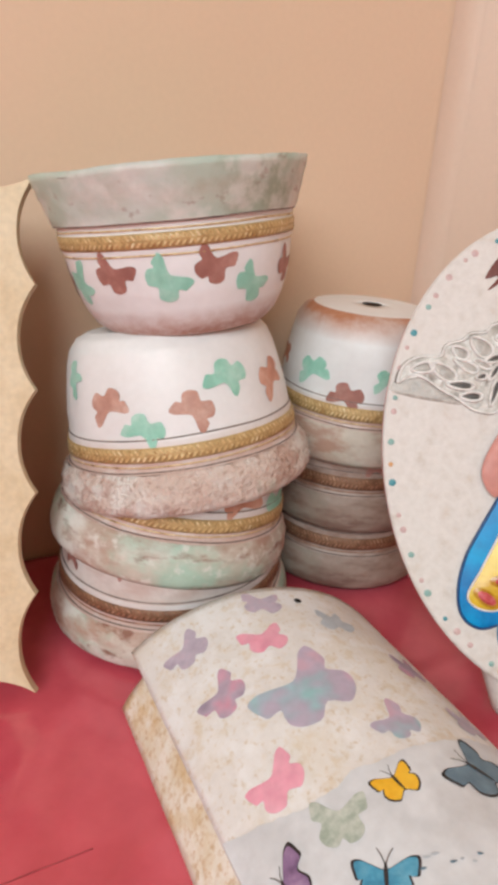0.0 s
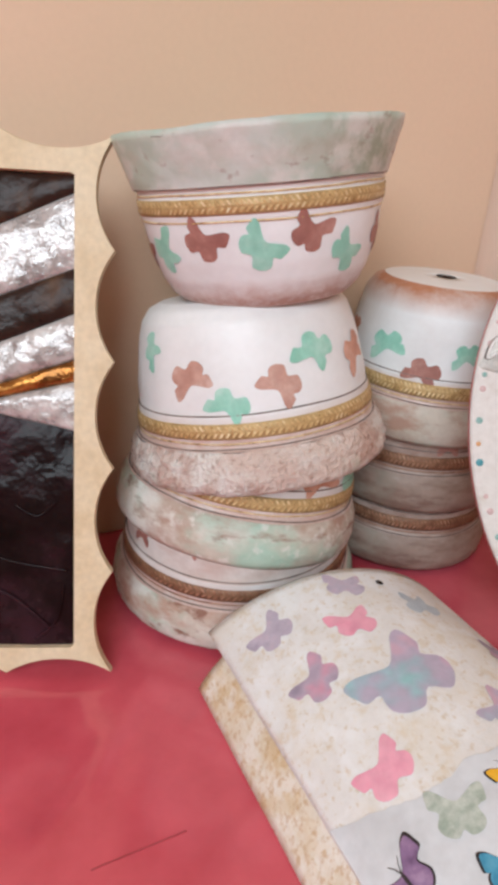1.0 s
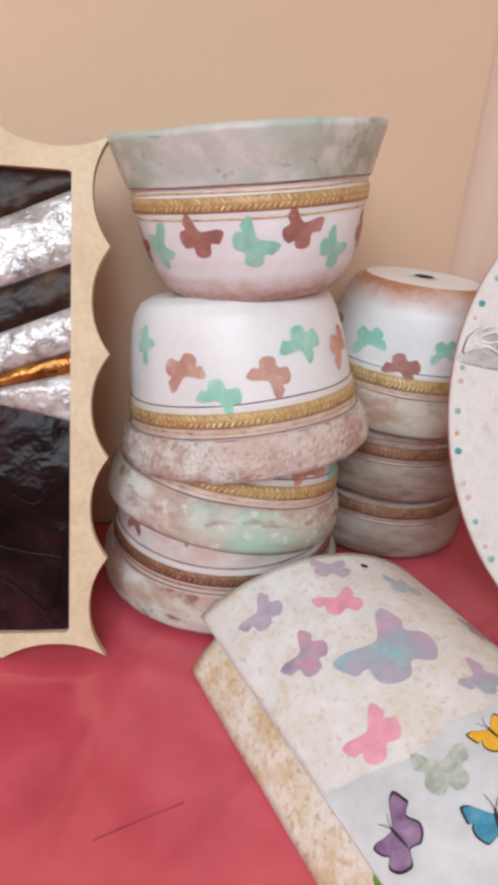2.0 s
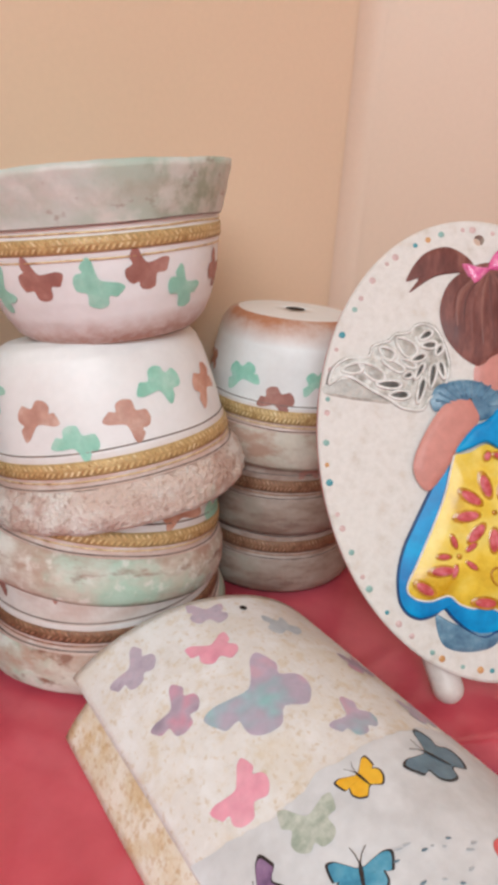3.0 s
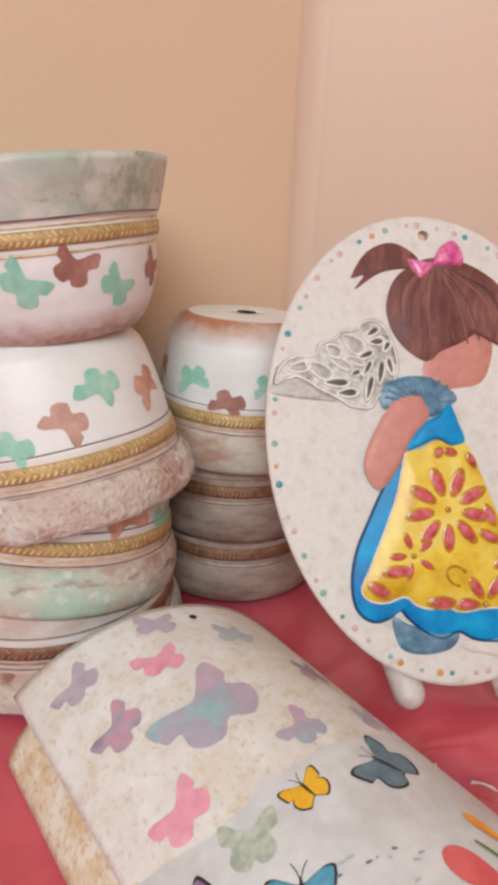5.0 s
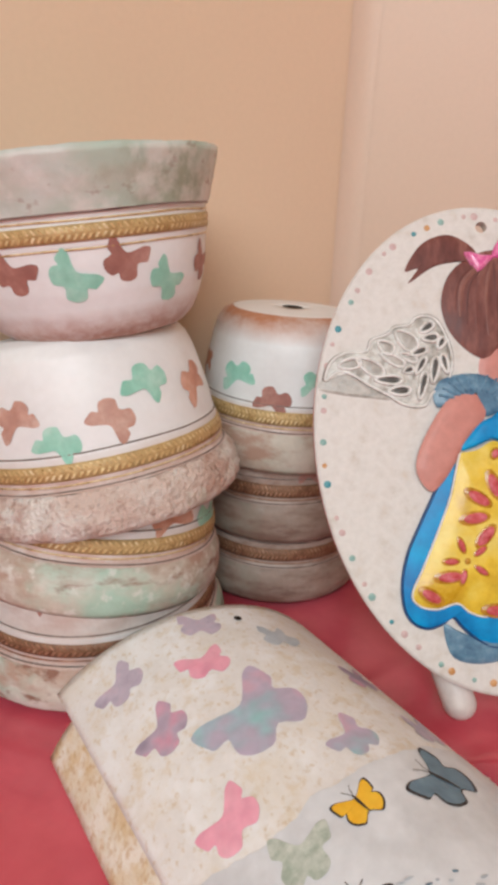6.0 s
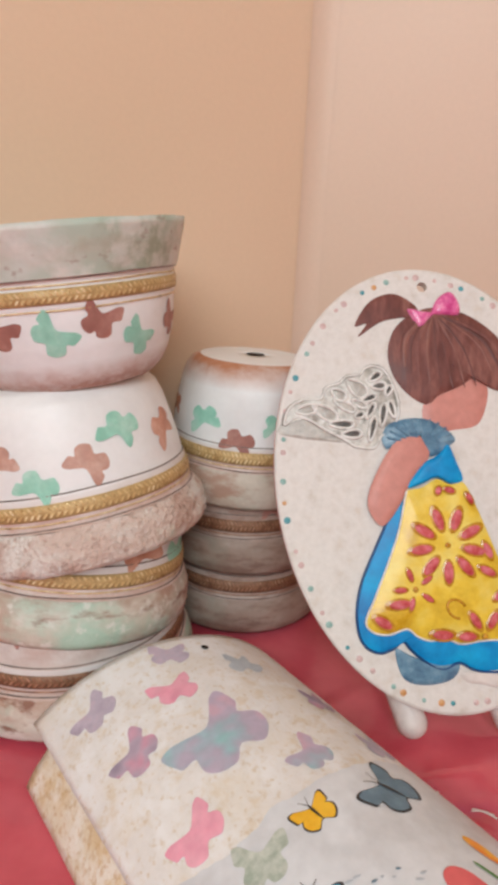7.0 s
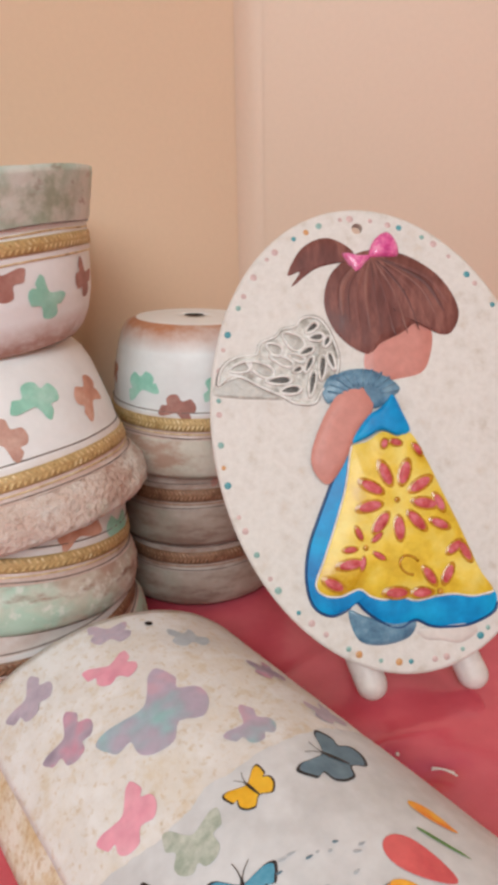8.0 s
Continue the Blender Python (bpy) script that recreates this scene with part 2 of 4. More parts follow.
WHITES = [srgb(229, 230, 231), srgb(235, 237, 238), srgb(239, 241, 243)]
M_PINKBASE = washed("white_paint_washed_pink_below", WHITES, srgb(180, 136, 120), 0.001, 0.0175, 120.0)
M_COPPERTOP = washed("white_paint_washed_copper_above", WHITES, srgb(184, 124, 92), 0.0985, 0.082, 26.0)
M_DUSTY = washed("white_paint_washed_rose_near_rim", WHITES, srgb(204, 176, 166), 0.030, 0.0485, 50.0)
# brown wash, darkened further to paint in the shade on the short stack
M_DUSKY_SHADE = worn("brown_washed_white_paint_shaded", [srgb(176, 154, 144), srgb(196, 178, 168)], [(srgb(140, 106, 92), 30.0, 0.40, 0.62, 0.8, 2.0)])
# dusty rosy white, dulled to include the shadow under the pot nested above
M_ROSY_SHADE = worn("rosy_washed_white_paint_shaded", [srgb(212, 202, 197), srgb(224, 217, 213)], [(srgb(192, 160, 148), 24.0, 0.46, 0.66, 0.6, 2.0)])
ROSE, UMBER, MINT, PALE = srgb(212, 182, 172), srgb(138, 92, 74), srgb(160, 202, 184), srgb(230, 227, 222)
M_RIM_MINT = worn("antiqued_mint_rim_paint", [srgb(198, 188, 174), srgb(212, 205, 194)],
                  [(PALE, 30.0, 0.46, 0.60, 0.7, 1.6), (MINT, 15.0, 0.46, 0.62, 0.75, 1.2), (srgb(176, 140, 124), 19.0, 0.47, 0.62, 0.85, 2.0), (UMBER, 34.0, 0.57, 0.68, 0.9, 2.4), (PALE, 120.0, 0.56, 0.66, 0.6, 1.0)])
M_RIM_PINK = worn("stuccoed_pink_rim_paint", [srgb(206, 182, 170), srgb(218, 198, 188)],
                  [(PALE, 34.0, 0.42, 0.56, 0.85, 1.0), (srgb(186, 150, 136), 40.0, 0.50, 0.66, 0.75, 1.4), (srgb(160, 122, 106), 190.0, 0.54, 0.66, 0.6, 1.0), (srgb(186, 206, 192), 14.0, 0.56, 0.66, 0.8, 1.0)], 0.6, 1.0, 360.0, 0.0026)
M_RIM_CREAM = worn("worn_cream_rim_paint", [srgb(206, 196, 184), srgb(220, 212, 202)],
                   [(srgb(172, 200, 184), 16.0, 0.44, 0.57, 0.9, 1.2), (PALE, 40.0, 0.48, 0.62, 0.7, 1.6), (srgb(184, 146, 128), 20.0, 0.52, 0.64, 0.85, 1.8), (UMBER, 52.0, 0.59, 0.70, 0.9, 2.2)])
M_RIM_GREY = worn("greyish_cream_rim_paint", [srgb(194, 182, 168), srgb(208, 198, 186)],
                  [(srgb(178, 190, 176), 18.0, 0.50, 0.66, 0.6, 1.2), (srgb(168, 130, 112), 28.0, 0.50, 0.64, 0.85, 2.2)])
# worn taupe rim paint, with the short stack's shade mixed into the colour
M_RIM_TAUPE_SHADE = worn("taupe_worn_rim_paint_shaded", [srgb(152, 130, 118), srgb(170, 150, 138)],
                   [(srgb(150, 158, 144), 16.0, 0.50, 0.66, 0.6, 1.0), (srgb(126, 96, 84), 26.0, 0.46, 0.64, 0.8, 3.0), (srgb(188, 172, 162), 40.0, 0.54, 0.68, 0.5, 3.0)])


# ---- mesh helpers ----
def part(name, bm, mat, parent=None, label="", smooth=True):
    """Links a bmesh as one mesh object under a thing or part."""
    me = bpy.data.meshes.new(name)
    bmesh.ops.recalc_face_normals(bm, faces=bm.faces[:])
    bm.to_mesh(me)
    bm.free()
    for m in (mat if isinstance(mat, (list, tuple)) else [mat]):
        me.materials.append(m)
    if smooth:
        for p in me.polygons:
            p.use_smooth = True
    ob = new(name, me)
    ob.parent = parent
    if label:
        tagged(ob, label)
    return ob


def thing(name, m, label, category, group=""):
    ob = new(name)
    ob.empty_display_size = 0.03
    ob.matrix_world = m
    return tagged(ob, label, category, group)


def box(bm, x0, x1, y0, y1, z0, z1, bevel=0.0):
    r = bmesh.ops.create_cube(bm, size=1.0)
    for v in r["verts"]:
        v.co = Vector(((x0 + x1) / 2 + v.co.x * (x1 - x0), (y0 + y1) / 2 + v.co.y * (y1 - y0), (z0 + z1) / 2 + v.co.z * (z1 - z0)))
    if bevel:
        es = list({e for v in r["verts"] for e in v.link_edges})
        bmesh.ops.bevel(bm, geom=es, offset=bevel, segments=3, profile=0.5, affect="EDGES")
    return r


def revolve(profile, segs=96, wobble=None, closed=False):
    """A body of revolution from (radius, height) pairs; wobble(angle, height) is added to the radius, and lifts too if it gives a pair."""
    bm = bmesh.new()
    rings = []
    for r, h in profile:
        ring = []
        for i in range(segs):
            a = math.tau * i / segs
            dr, dz = (wobble(a, h) if wobble else (0, 0))
            ring.append(bm.verts.new(((r + dr) * math.sin(a), -(r + dr) * math.cos(a), h + dz)))
        rings.append(ring)
    pairs = list(zip(rings, rings[1:])) + ([(rings[-1], rings[0])] if closed else [])
    for p, q in pairs:
        for i in range(segs):
            j = (i + 1) % segs
            bm.faces.new((p[i], p[j], q[j], q[i]))
    return bm


def ring_tube(bm, place, n=96, r=0.0006, sides=6, closed=True):
    """A thin tube along place(0..1)."""
    pts = [Vector(place(i / n)) for i in range(n + (0 if closed else 1))]
    k = len(pts)
    loops = []
    for i, p in enumerate(pts):
        a = pts[(i + 1) % k] if closed or i + 1 < k else p
        b = pts[i - 1] if closed or i > 0 else p
        t = (a - b).normalized()
        s = t.cross(Vector((0.03, 0.02, 1))).normalized()
        u = s.cross(t)
        loops.append([bm.verts.new(p + r * (math.cos(q) * s + math.sin(q) * u)) for q in (math.tau * m / sides for m in range(sides))])
    for i in range(k if closed else k - 1):
        p, q = loops[i], loops[(i + 1) % k]
        for m in range(sides):
            bm.faces.new((p[m], p[(m + 1) % sides], q[(m + 1) % sides], q[m]))
    if not closed:
        bm.faces.new(loops[0]), bm.faces.new(loops[-1])


def spline(points, per=8, closed=True):
    """A smooth curve through a few 2D points."""
    n = len(points)
    P = [Vector(p) for p in points]
    out = []
    for i in range(n if closed else n - 1):
        p0, p1, p2, p3 = (P[(i + k) % n] if closed else P[min(max(i + k, 0), n - 1)] for k in (-1, 0, 1, 2))
        for s in range(per):
            t = s / per
            out.append(0.5 * (2 * p1 + (p2 - p0) * t + (2 * p0 - 5 * p1 + 4 * p2 - p3) * t * t + (3 * p1 - p0 - 3 * p2 + p3) * t ** 3))
    if not closed:
        out.append(P[-1])
    return out


def blob(outline, rise=0.001, rings=6, base=0.0, dome=0.5):
    """A cushion over a 2D outline: flat foot, rounded top. Height rises from the rim to the middle."""
    bm = bmesh.new()
    n = len(outline)
    c = sum((Vector(p) for p in outline), Vector((0, 0))) / n
    loops = [[bm.verts.new((p[0], p[1], base)) for p in outline]]
    for k in range(1, rings + 1):
        f = 1 - k / (rings + 0.4)
        h = base + rise * (1 - f ** 4) ** dome
        loops.append([bm.verts.new((c[0] + (p[0] - c[0]) * f, c[1] + (p[1] - c[1]) * f, h)) for p in outline])
    for a, b in zip(loops, loops[1:]):
        for i in range(n):
            j = (i + 1) % n
            bm.faces.new((a[i], a[j], b[j], b[i]))
    bm.faces.new(loops[-1])
    return bm


def slab(outline, z0, z1, bevel=0.0008):
    """A flat board with the given 2D outline, with rounded edges."""
    bm = bmesh.new()
    f = bm.faces.new([bm.verts.new((p[0], p[1], z0)) for p in outline])
    r = bmesh.ops.extrude_face_region(bm, geom=[f])
    vs = [v for v in r["geom"] if isinstance(v, bmesh.types.BMVert)]
    for v in vs:
        v.co.z = z1
    if bevel:
        es = [e for e in bm.edges if abs(e.verts[0].co.z - e.verts[1].co.z) < 1e-9]
        bmesh.ops.bevel(bm, geom=es, offset=bevel, segments=2, profile=0.5, affect="EDGES")
    bmesh.ops.triangulate(bm, faces=[f for f in bm.faces if len(f.verts) > 4])
    return bm


def butterfly_outline(tips):
    """Tips of the two fore wings and of the two hind wings (millimetres, middle at 0, 0) -> outline in metres."""
    f1, f2, h1, h2 = (Vector(t) * 0.001 for t in tips)
    head, tail = (f1 + f2) * 0.19, (h1 + h2) * 0.42

    def lobe(tip, toward, steps):
        n = tip.length
        e = tip / n
        p = Vector((-e.y, e.x))
        if p.dot(toward) < 0:
            p = -p
        return [e * n * x + p * n * y for x, y in steps]

    fore = ((0.48, 0.13), (0.80, 0.13), (1.0, 0.03), (0.96, -0.11), (0.84, -0.26), (0.72, -0.37))
    hind = ((0.80, 0.42), (0.94, 0.30), (1.0, 0.06), (0.94, -0.20), (0.80, -0.38))
    pts = [head] + lobe(f1, head * 9 - f1, fore) + [(f1 + h1) * 0.42] + lobe(h1, f1, hind) + [tail]
    pts += lobe(h2, f2, hind)[::-1] + [(f2 + h2) * 0.42] + lobe(f2, head * 9 - f2, fore)[::-1]
    return spline([p[:] for p in pts], 3)


def butterfly(tips, place, mats, parent, label="", rim=False, name="painted_butterfly", body=False):
    """A butterfly laid on a surface: place(a, b, lift) gives the spot a along, b up from its middle."""
    bm = bmesh.new()
    shape = butterfly_outline(tips)
    n = len(shape)
    fr = [0.3, 0.6, 0.90, 0.91, 1.0] if rim else [0.35, 0.7, 1.0]
    mid = bm.verts.new(place(0, 0, 0.0004))
    loops = [[bm.verts.new(place(p.x * f, p.y * f, 0.0004)) for p in shape] for f in fr]
    for i in range(n):
        bm.faces.new((mid, loops[0][i], loops[0][(i + 1) % n]))
    for k, (p, q) in enumerate(zip(loops, loops[1:])):
        for i in range(n):
            fc = bm.faces.new((p[i], q[i], q[(i + 1) % n], p[(i + 1) % n]))
            if rim and k >= 3:
                fc.material_index = 1
    if body:
        # slim dark body and two feelers on top
        f1, f2, h1, h2 = (Vector(t) * 0.001 for t in tips)
        c = ((f1 + f2) - (h1 + h2)).normalized()
        d = Vector((-c.y, c.x))
        size = (f1 - f2).length

        def strip(line, lift):
            prev = None
            for at, half in line:
                a, b2 = at + d * half, at - d * half
                cur = (bm.verts.new(place(a.x, a.y, lift)), bm.verts.new(place(b2.x, b2.y, lift)))
                if prev:
                    bm.faces.new((prev[0], cur[0], cur[1], prev[1])).material_index = len(mats) - 1
                prev = cur

        strip([(c * size * q, size * w) for q, w in ((-0.26, 0.010), (-0.12, 0.026), (0.04, 0.034), (0.17, 0.014))], 0.0008)
        for side in (1, -1):
            strip([(c * size * q + d * size * side * o, size * 0.008) for q, o in ((0.15, 0.01), (0.26, 0.05), (0.36, 0.12))], 0.0008)
    return part(name, bm, mats, parent, label)


# ---- the room ----
def wall(name, a, b, z0, z1, thick=0.12, hole=None, paint=M_WALL):
    """A wall from a to b (its inner face), thickened outwards; hole: (s0, s1, z0, z1) along it."""
    a, b = Vector((*a, 0)), Vector((*b, 0))
    d = (b - a).normalized()
    out = Vector((-d.y, d.x, 0))
    L = (b - a).length
    ob = new(name)
    bm = bmesh.new()
    spans = [(0, L, z0, z1)] if not hole else [(0, hole[0], z0, z1), (hole[1], L, z0, z1), (hole[0], hole[1], z0, hole[2]), (hole[0], hole[1], hole[3], z1)]
    for s0, s1, h0, h1 in spans:
        box(bm, s0, s1, 0, thick, h0, h1)
    me = bpy.data.meshes.new(name)
    bmesh.ops.recalc_face_normals(bm, faces=bm.faces[:])
    bm.to_mesh(me)
    bm.free()
    me.materials.append(paint)
    bpy.data.objects.remove(ob)
    ob = new(name, me)
    ob.matrix_world = Matrix(((d.x, out.x, 0, a.x), (d.y, out.y, 0, a.y), (0, 0, 1, 0), (0, 0, 0, 1)))
    return tagged(ob, "peach painted plaster wall, matt and plain", "wall", kind="structure")


CORNER = (0.362, 0.45)
LEFT_END = (-1.35, -0.512)
RIGHT_END = (1.65, 0.06)
ZF, ZC = -0.75, 1.9
wall("wall_north", LEFT_END, CORNER, ZF, ZC)
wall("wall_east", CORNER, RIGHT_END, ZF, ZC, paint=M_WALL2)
wall("wall_right", RIGHT_END, (1.45, -1.35), ZF, ZC)
wall("wall_south", (1.45, -1.35), (-1.35, -1.35), ZF, ZC, hole=(0.88, 1.98, 0.66, 1.56))
wall("wall_west", (-1.35, -1.35), LEFT_END, ZF, ZC)
# the plaster is rounded off where the two walls meet
NORTH_N, EAST_N = Vector((0.4898, -0.8719)), Vector((-0.2898, -0.9571))
ROUND = 0.030
axis = Vector(CORNER) + (NORTH_N + EAST_N) * ROUND / (1 + NORTH_N.dot(EAST_N))
bm = bmesh.new()
prev = None
for k in range(13):
    n = NORTH_N.lerp(EAST_N, k / 12).normalized()
    p = axis - n * ROUND + n * 0.0006
    cur = (bm.verts.new((p.x, p.y, 0.0)), bm.verts.new((p.x, p.y, ZC)))
    if prev:
        bm.faces.new((prev[0], cur[0], cur[1], prev[1]))
    prev = cur
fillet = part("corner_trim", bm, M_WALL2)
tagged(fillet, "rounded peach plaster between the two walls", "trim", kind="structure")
bm = bmesh.new(); box(bm, -1.7, 2.0, -1.6, 0.8, ZF - 0.1, ZF)
tagged(part("floor", bm, M_FLOOR, smooth=False), "plain grey tiled floor", "floor", kind="structure")
bm = bmesh.new(); box(bm, -1.7, 2.0, -1.6, 0.8, ZC, ZC + 0.1)
tagged(part("ceiling", bm, M_CEIL, smooth=False), "plain white painted ceiling", "ceiling", kind="structure")

# ---- the table and its cloth ----
table = thing("table", pose(0.3, 0.0, ZF), "wooden table under a red oilcloth", "table")


def table_outline():
    # the back edges run along the two walls
    return [(-0.62, -0.105), (0.362, 0.447), (1.05, 0.22), (0.95, -0.55), (-0.45, -0.62)]


bm = slab([(x - 0.3, y) for x, y in table_outline()], 0.712, 0.742, 0.003)
part("tabletop", bm, M_WOOD, table, smooth=False)
for x, y in ((-0.36, -0.16), (0.85, 0.16), (0.85, -0.45), (-0.36, -0.5)):
    bm = bmesh.new(); box(bm, x - 0.33, x - 0.27, y - 0.03, y + 0.03, 0, 0.715, 0.004)
    part("leg", bm, M_WOOD, table, smooth=False)


def crease(x, y):
    """Gentle folds of the oilcloth, millimetres high."""
    z = 0.0020 * noise.noise((x * 8, y * 8, 0.3)) + 0.0011 * noise.noise((x * 19, y * 14, 2.1)) + 0.0004 * noise.noise((x * 55, y * 40, 4.0))
    for px, py, dx, dy, length, height in ((0.30, 0.16, 0.75, 0.62, 0.16, 0.0018), (0.36, 0.13, 0.95, 0.3, 0.12, 0.0018), (0.13, 0.09, 0.2, 1.0, 0.10, 0.0016), (0.22, 0.10, 0.9, -0.4, 0.10, 0.0014), (0.40, 0.06, 0.8, 0.6, 0.12, 0.001)):
        l = math.hypot(dx, dy)
        s = ((x - px) * dx + (y - py) * dy) / l
        c = (-(x - px) * dy + (y - py) * dx) / l + 0.12 * s * s / length
        z += height * math.exp(-(c / 0.0045) ** 2) * math.exp(-(s / length) ** 2)
    return min(z, 0.0028) - 0.0028


def oilcloth():
    bm = bmesh.new()
    nx, ny = 230, 170
    x0, x1, y0, y1 = -0.60, 1.0, -0.6, 0.44
    grid = {}

    def inside(x, y):
        return y < 0.446 + (x - 0.362) * (0.5618 if x < 0.362 else -0.333) - 0.001

    for i in range(nx + 1):
        for j in range(ny + 1):
            x = x0 + (x1 - x0) * i / nx
            back = 0.446 + (x - 0.362) * (0.5618 if x < 0.362 else -0.333)
            y = y0 + (back - y0) * j / ny
            grid[i, j] = bm.verts.new((x, y, crease(x, y)))
    for i in range(nx):
        for j in range(ny):
            bm.faces.new((grid[i, j], grid[i + 1, j], grid[i + 1, j + 1], grid[i, j + 1]))
    r = bmesh.ops.extrude_face_region(bm, geom=[e for e in bm.edges if e.is_boundary])
    for v in r["geom"]:
        if isinstance(v, bmesh.types.BMVert):
            v.co.z = -0.0078
    return bm


cloth = tagged(part("tablecloth", oilcloth(), M_CLOTH), "glossy red oilcloth with soft creases, spread over the table", "tablecloth")


# printed motifs on the cloth
def on_cloth(cx, cy):
    return lambda a, b, lift: (cx + a, cy + b, crease(cx + a, cy + b) + lift)


def cloth_patch(name, outline, label=""):
    n = len(outline)
    bm = bmesh.new()
    c = sum((Vector(p) for p in outline), Vector((0, 0))) / n
    loops = [[bm.verts.new((q.x, q.y, crease(q.x, q.y) + 0.0004)) for q in (c + (Vector(p) - c) * f for p in outline)] for f in (1, 0.6, 0.2)]
    for a, b in zip(loops, loops[1:]):
        for i in range(n):
            bm.faces.new((a[i], a[(i + 1) % n], b[(i + 1) % n], b[i]))
    bm.faces.new(loops[-1])
    return part(name, bm, M_PRINT, cloth, label)


def leaf_outline(x, y, length, width, turn):
    c, s = math.cos(radians(turn)), math.sin(radians(turn))
    pts = [(math.cos(t) * length / 2, math.sin(t) * width / 2 * (1 + 0.25 * math.cos(3 * t))) for t in (math.tau * k / 20 for k in range(20))]
    return [(x + a * c - b * s, y + a * s + b * c) for a, b in pts]


for x, y, l, w, turn in ((0.202, 0.123, 0.014, 0.008, 70), (0.200, 0.114, 0.010, 0.006, 20), (0.212, 0.112, 0.015, 0.008, -30), (0.209, 0.104, 0.014, 0.006, 10),
                         (0.495, 0.178, 0.030, 0.016, 60), (0.510, 0.150, 0.024, 0.014, -20), (0.485, 0.165, 0.016, 0.009, 10), (0.452, 0.070, 0.02, 0.012, 40)):
    cloth_patch("printed_leaf", leaf_outline(x, y, l, w, turn))
txt = bpy.data.curves.new("printed_letter", "FONT")
txt.body, txt.size = "D", 0.062
tmp = new("printed_letter", txt)
dep = bpy.context.evaluated_depsgraph_get()
lme = bpy.data.meshes.new_from_object(tmp.evaluated_get(dep))
bpy.data.objects.remove(tmp)
for v in lme.vertices:
    x, y = v.co.x + 0.372, v.co.y + 0.052
    v.co = (x, y, crease(x, y) + 0.0011)
lme.materials.append(M_PRINT)
let = new("printed_letter", lme)
let.parent = cloth


# ---- flower pots ----
def pot_profile(flare):
    if flare:  # tall flaring lip, standing upright
        lip = [(0.0765, 0.0), (0.0760, 0.003), (0.0735, 0.010), (0.0710, 0.017), (0.0690, 0.0225)]
        neck = [(0.0672, 0.0235), (0.0670, 0.027), (0.0662, 0.037)]
        body = [(0.0655, 0.0385), (0.0645, 0.046), (0.0620, 0.058), (0.0580, 0.069), (0.0535, 0.077), (0.0480, 0.082), (0.0420, 0.0835)]
    else:
        lip = [(0.0762, 0.0), (0.0785, 0.003), (0.0795, 0.010), (0.0780, 0.020), (0.0745, 0.0275)]
        neck = [(0.0722, 0.029), (0.0722, 0.034), (0.0708, 0.045)]
        body = [(0.0700, 0.0465), (0.0690, 0.058), (0.0668, 0.072), (0.0642, 0.084), (0.0612, 0.093), (0.0562, 0.0995), (0.0490, 0.1025), (0.0420, 0.103)]
    return lip, neck, body


def resample(prof, step=0.0025):
    out = []
    for (r0, h0), (r1, h1) in zip(prof, prof[1:]):
        k = max(1, round(math.hypot(r1 - r0, h1 - h0) / step))
        out += [(r0 + (r1 - r0) * i / k, h0 + (h1 - h0) * i / k) for i in range(k)]
    return out + [prof[-1]]


M_TILE = worn("speckled_cream_tile_paint", [srgb(226, 223, 220), srgb(234, 233, 233)],
              [(srgb(226, 214, 192), 26.0, 0.50, 0.66, 0.35, 1.0), (srgb(212, 192, 158), 120.0, 0.53, 0.66, 0.45, 1.0), (srgb(238, 239, 241), 44.0, 0.48, 0.60, 0.85, 1.0), (srgb(196, 170, 126), 320.0, 0.56, 0.68, 0.45, 1.0)], 0.55, 0.3, 320.0, 0.0008)
M_TILE2 = worn("sponged_beige_tile_paint", [srgb(226, 215, 194), srgb(236, 228, 212)],
               [(srgb(214, 182, 130), 36.0, 0.48, 0.62, 0.6, 1.0), (srgb(240, 235, 226), 70.0, 0.46, 0.58, 0.85, 1.0), (srgb(196, 158, 104), 300.0, 0.50, 0.66, 0.6, 1.0)], 0.6, 0.6, 300.0, 0.0012)
M_LIP = worn("pale_grey_mint_lip_paint", [srgb(208, 213, 208), srgb(216, 221, 217)],
             [(srgb(180, 196, 182), 13.0, 0.42, 0.56, 0.9, 1.4), (srgb(150, 160, 136), 17.0, 0.54, 0.66, 0.8, 1.2), (ROSE, 15.0, 0.56, 0.70, 0.3, 2.2), (PALE, 50.0, 0.48, 0.62, 0.6, 1.0), (UMBER, 95.0, 0.60, 0.72, 0.6, 1.6)], 0.55, 0.35)


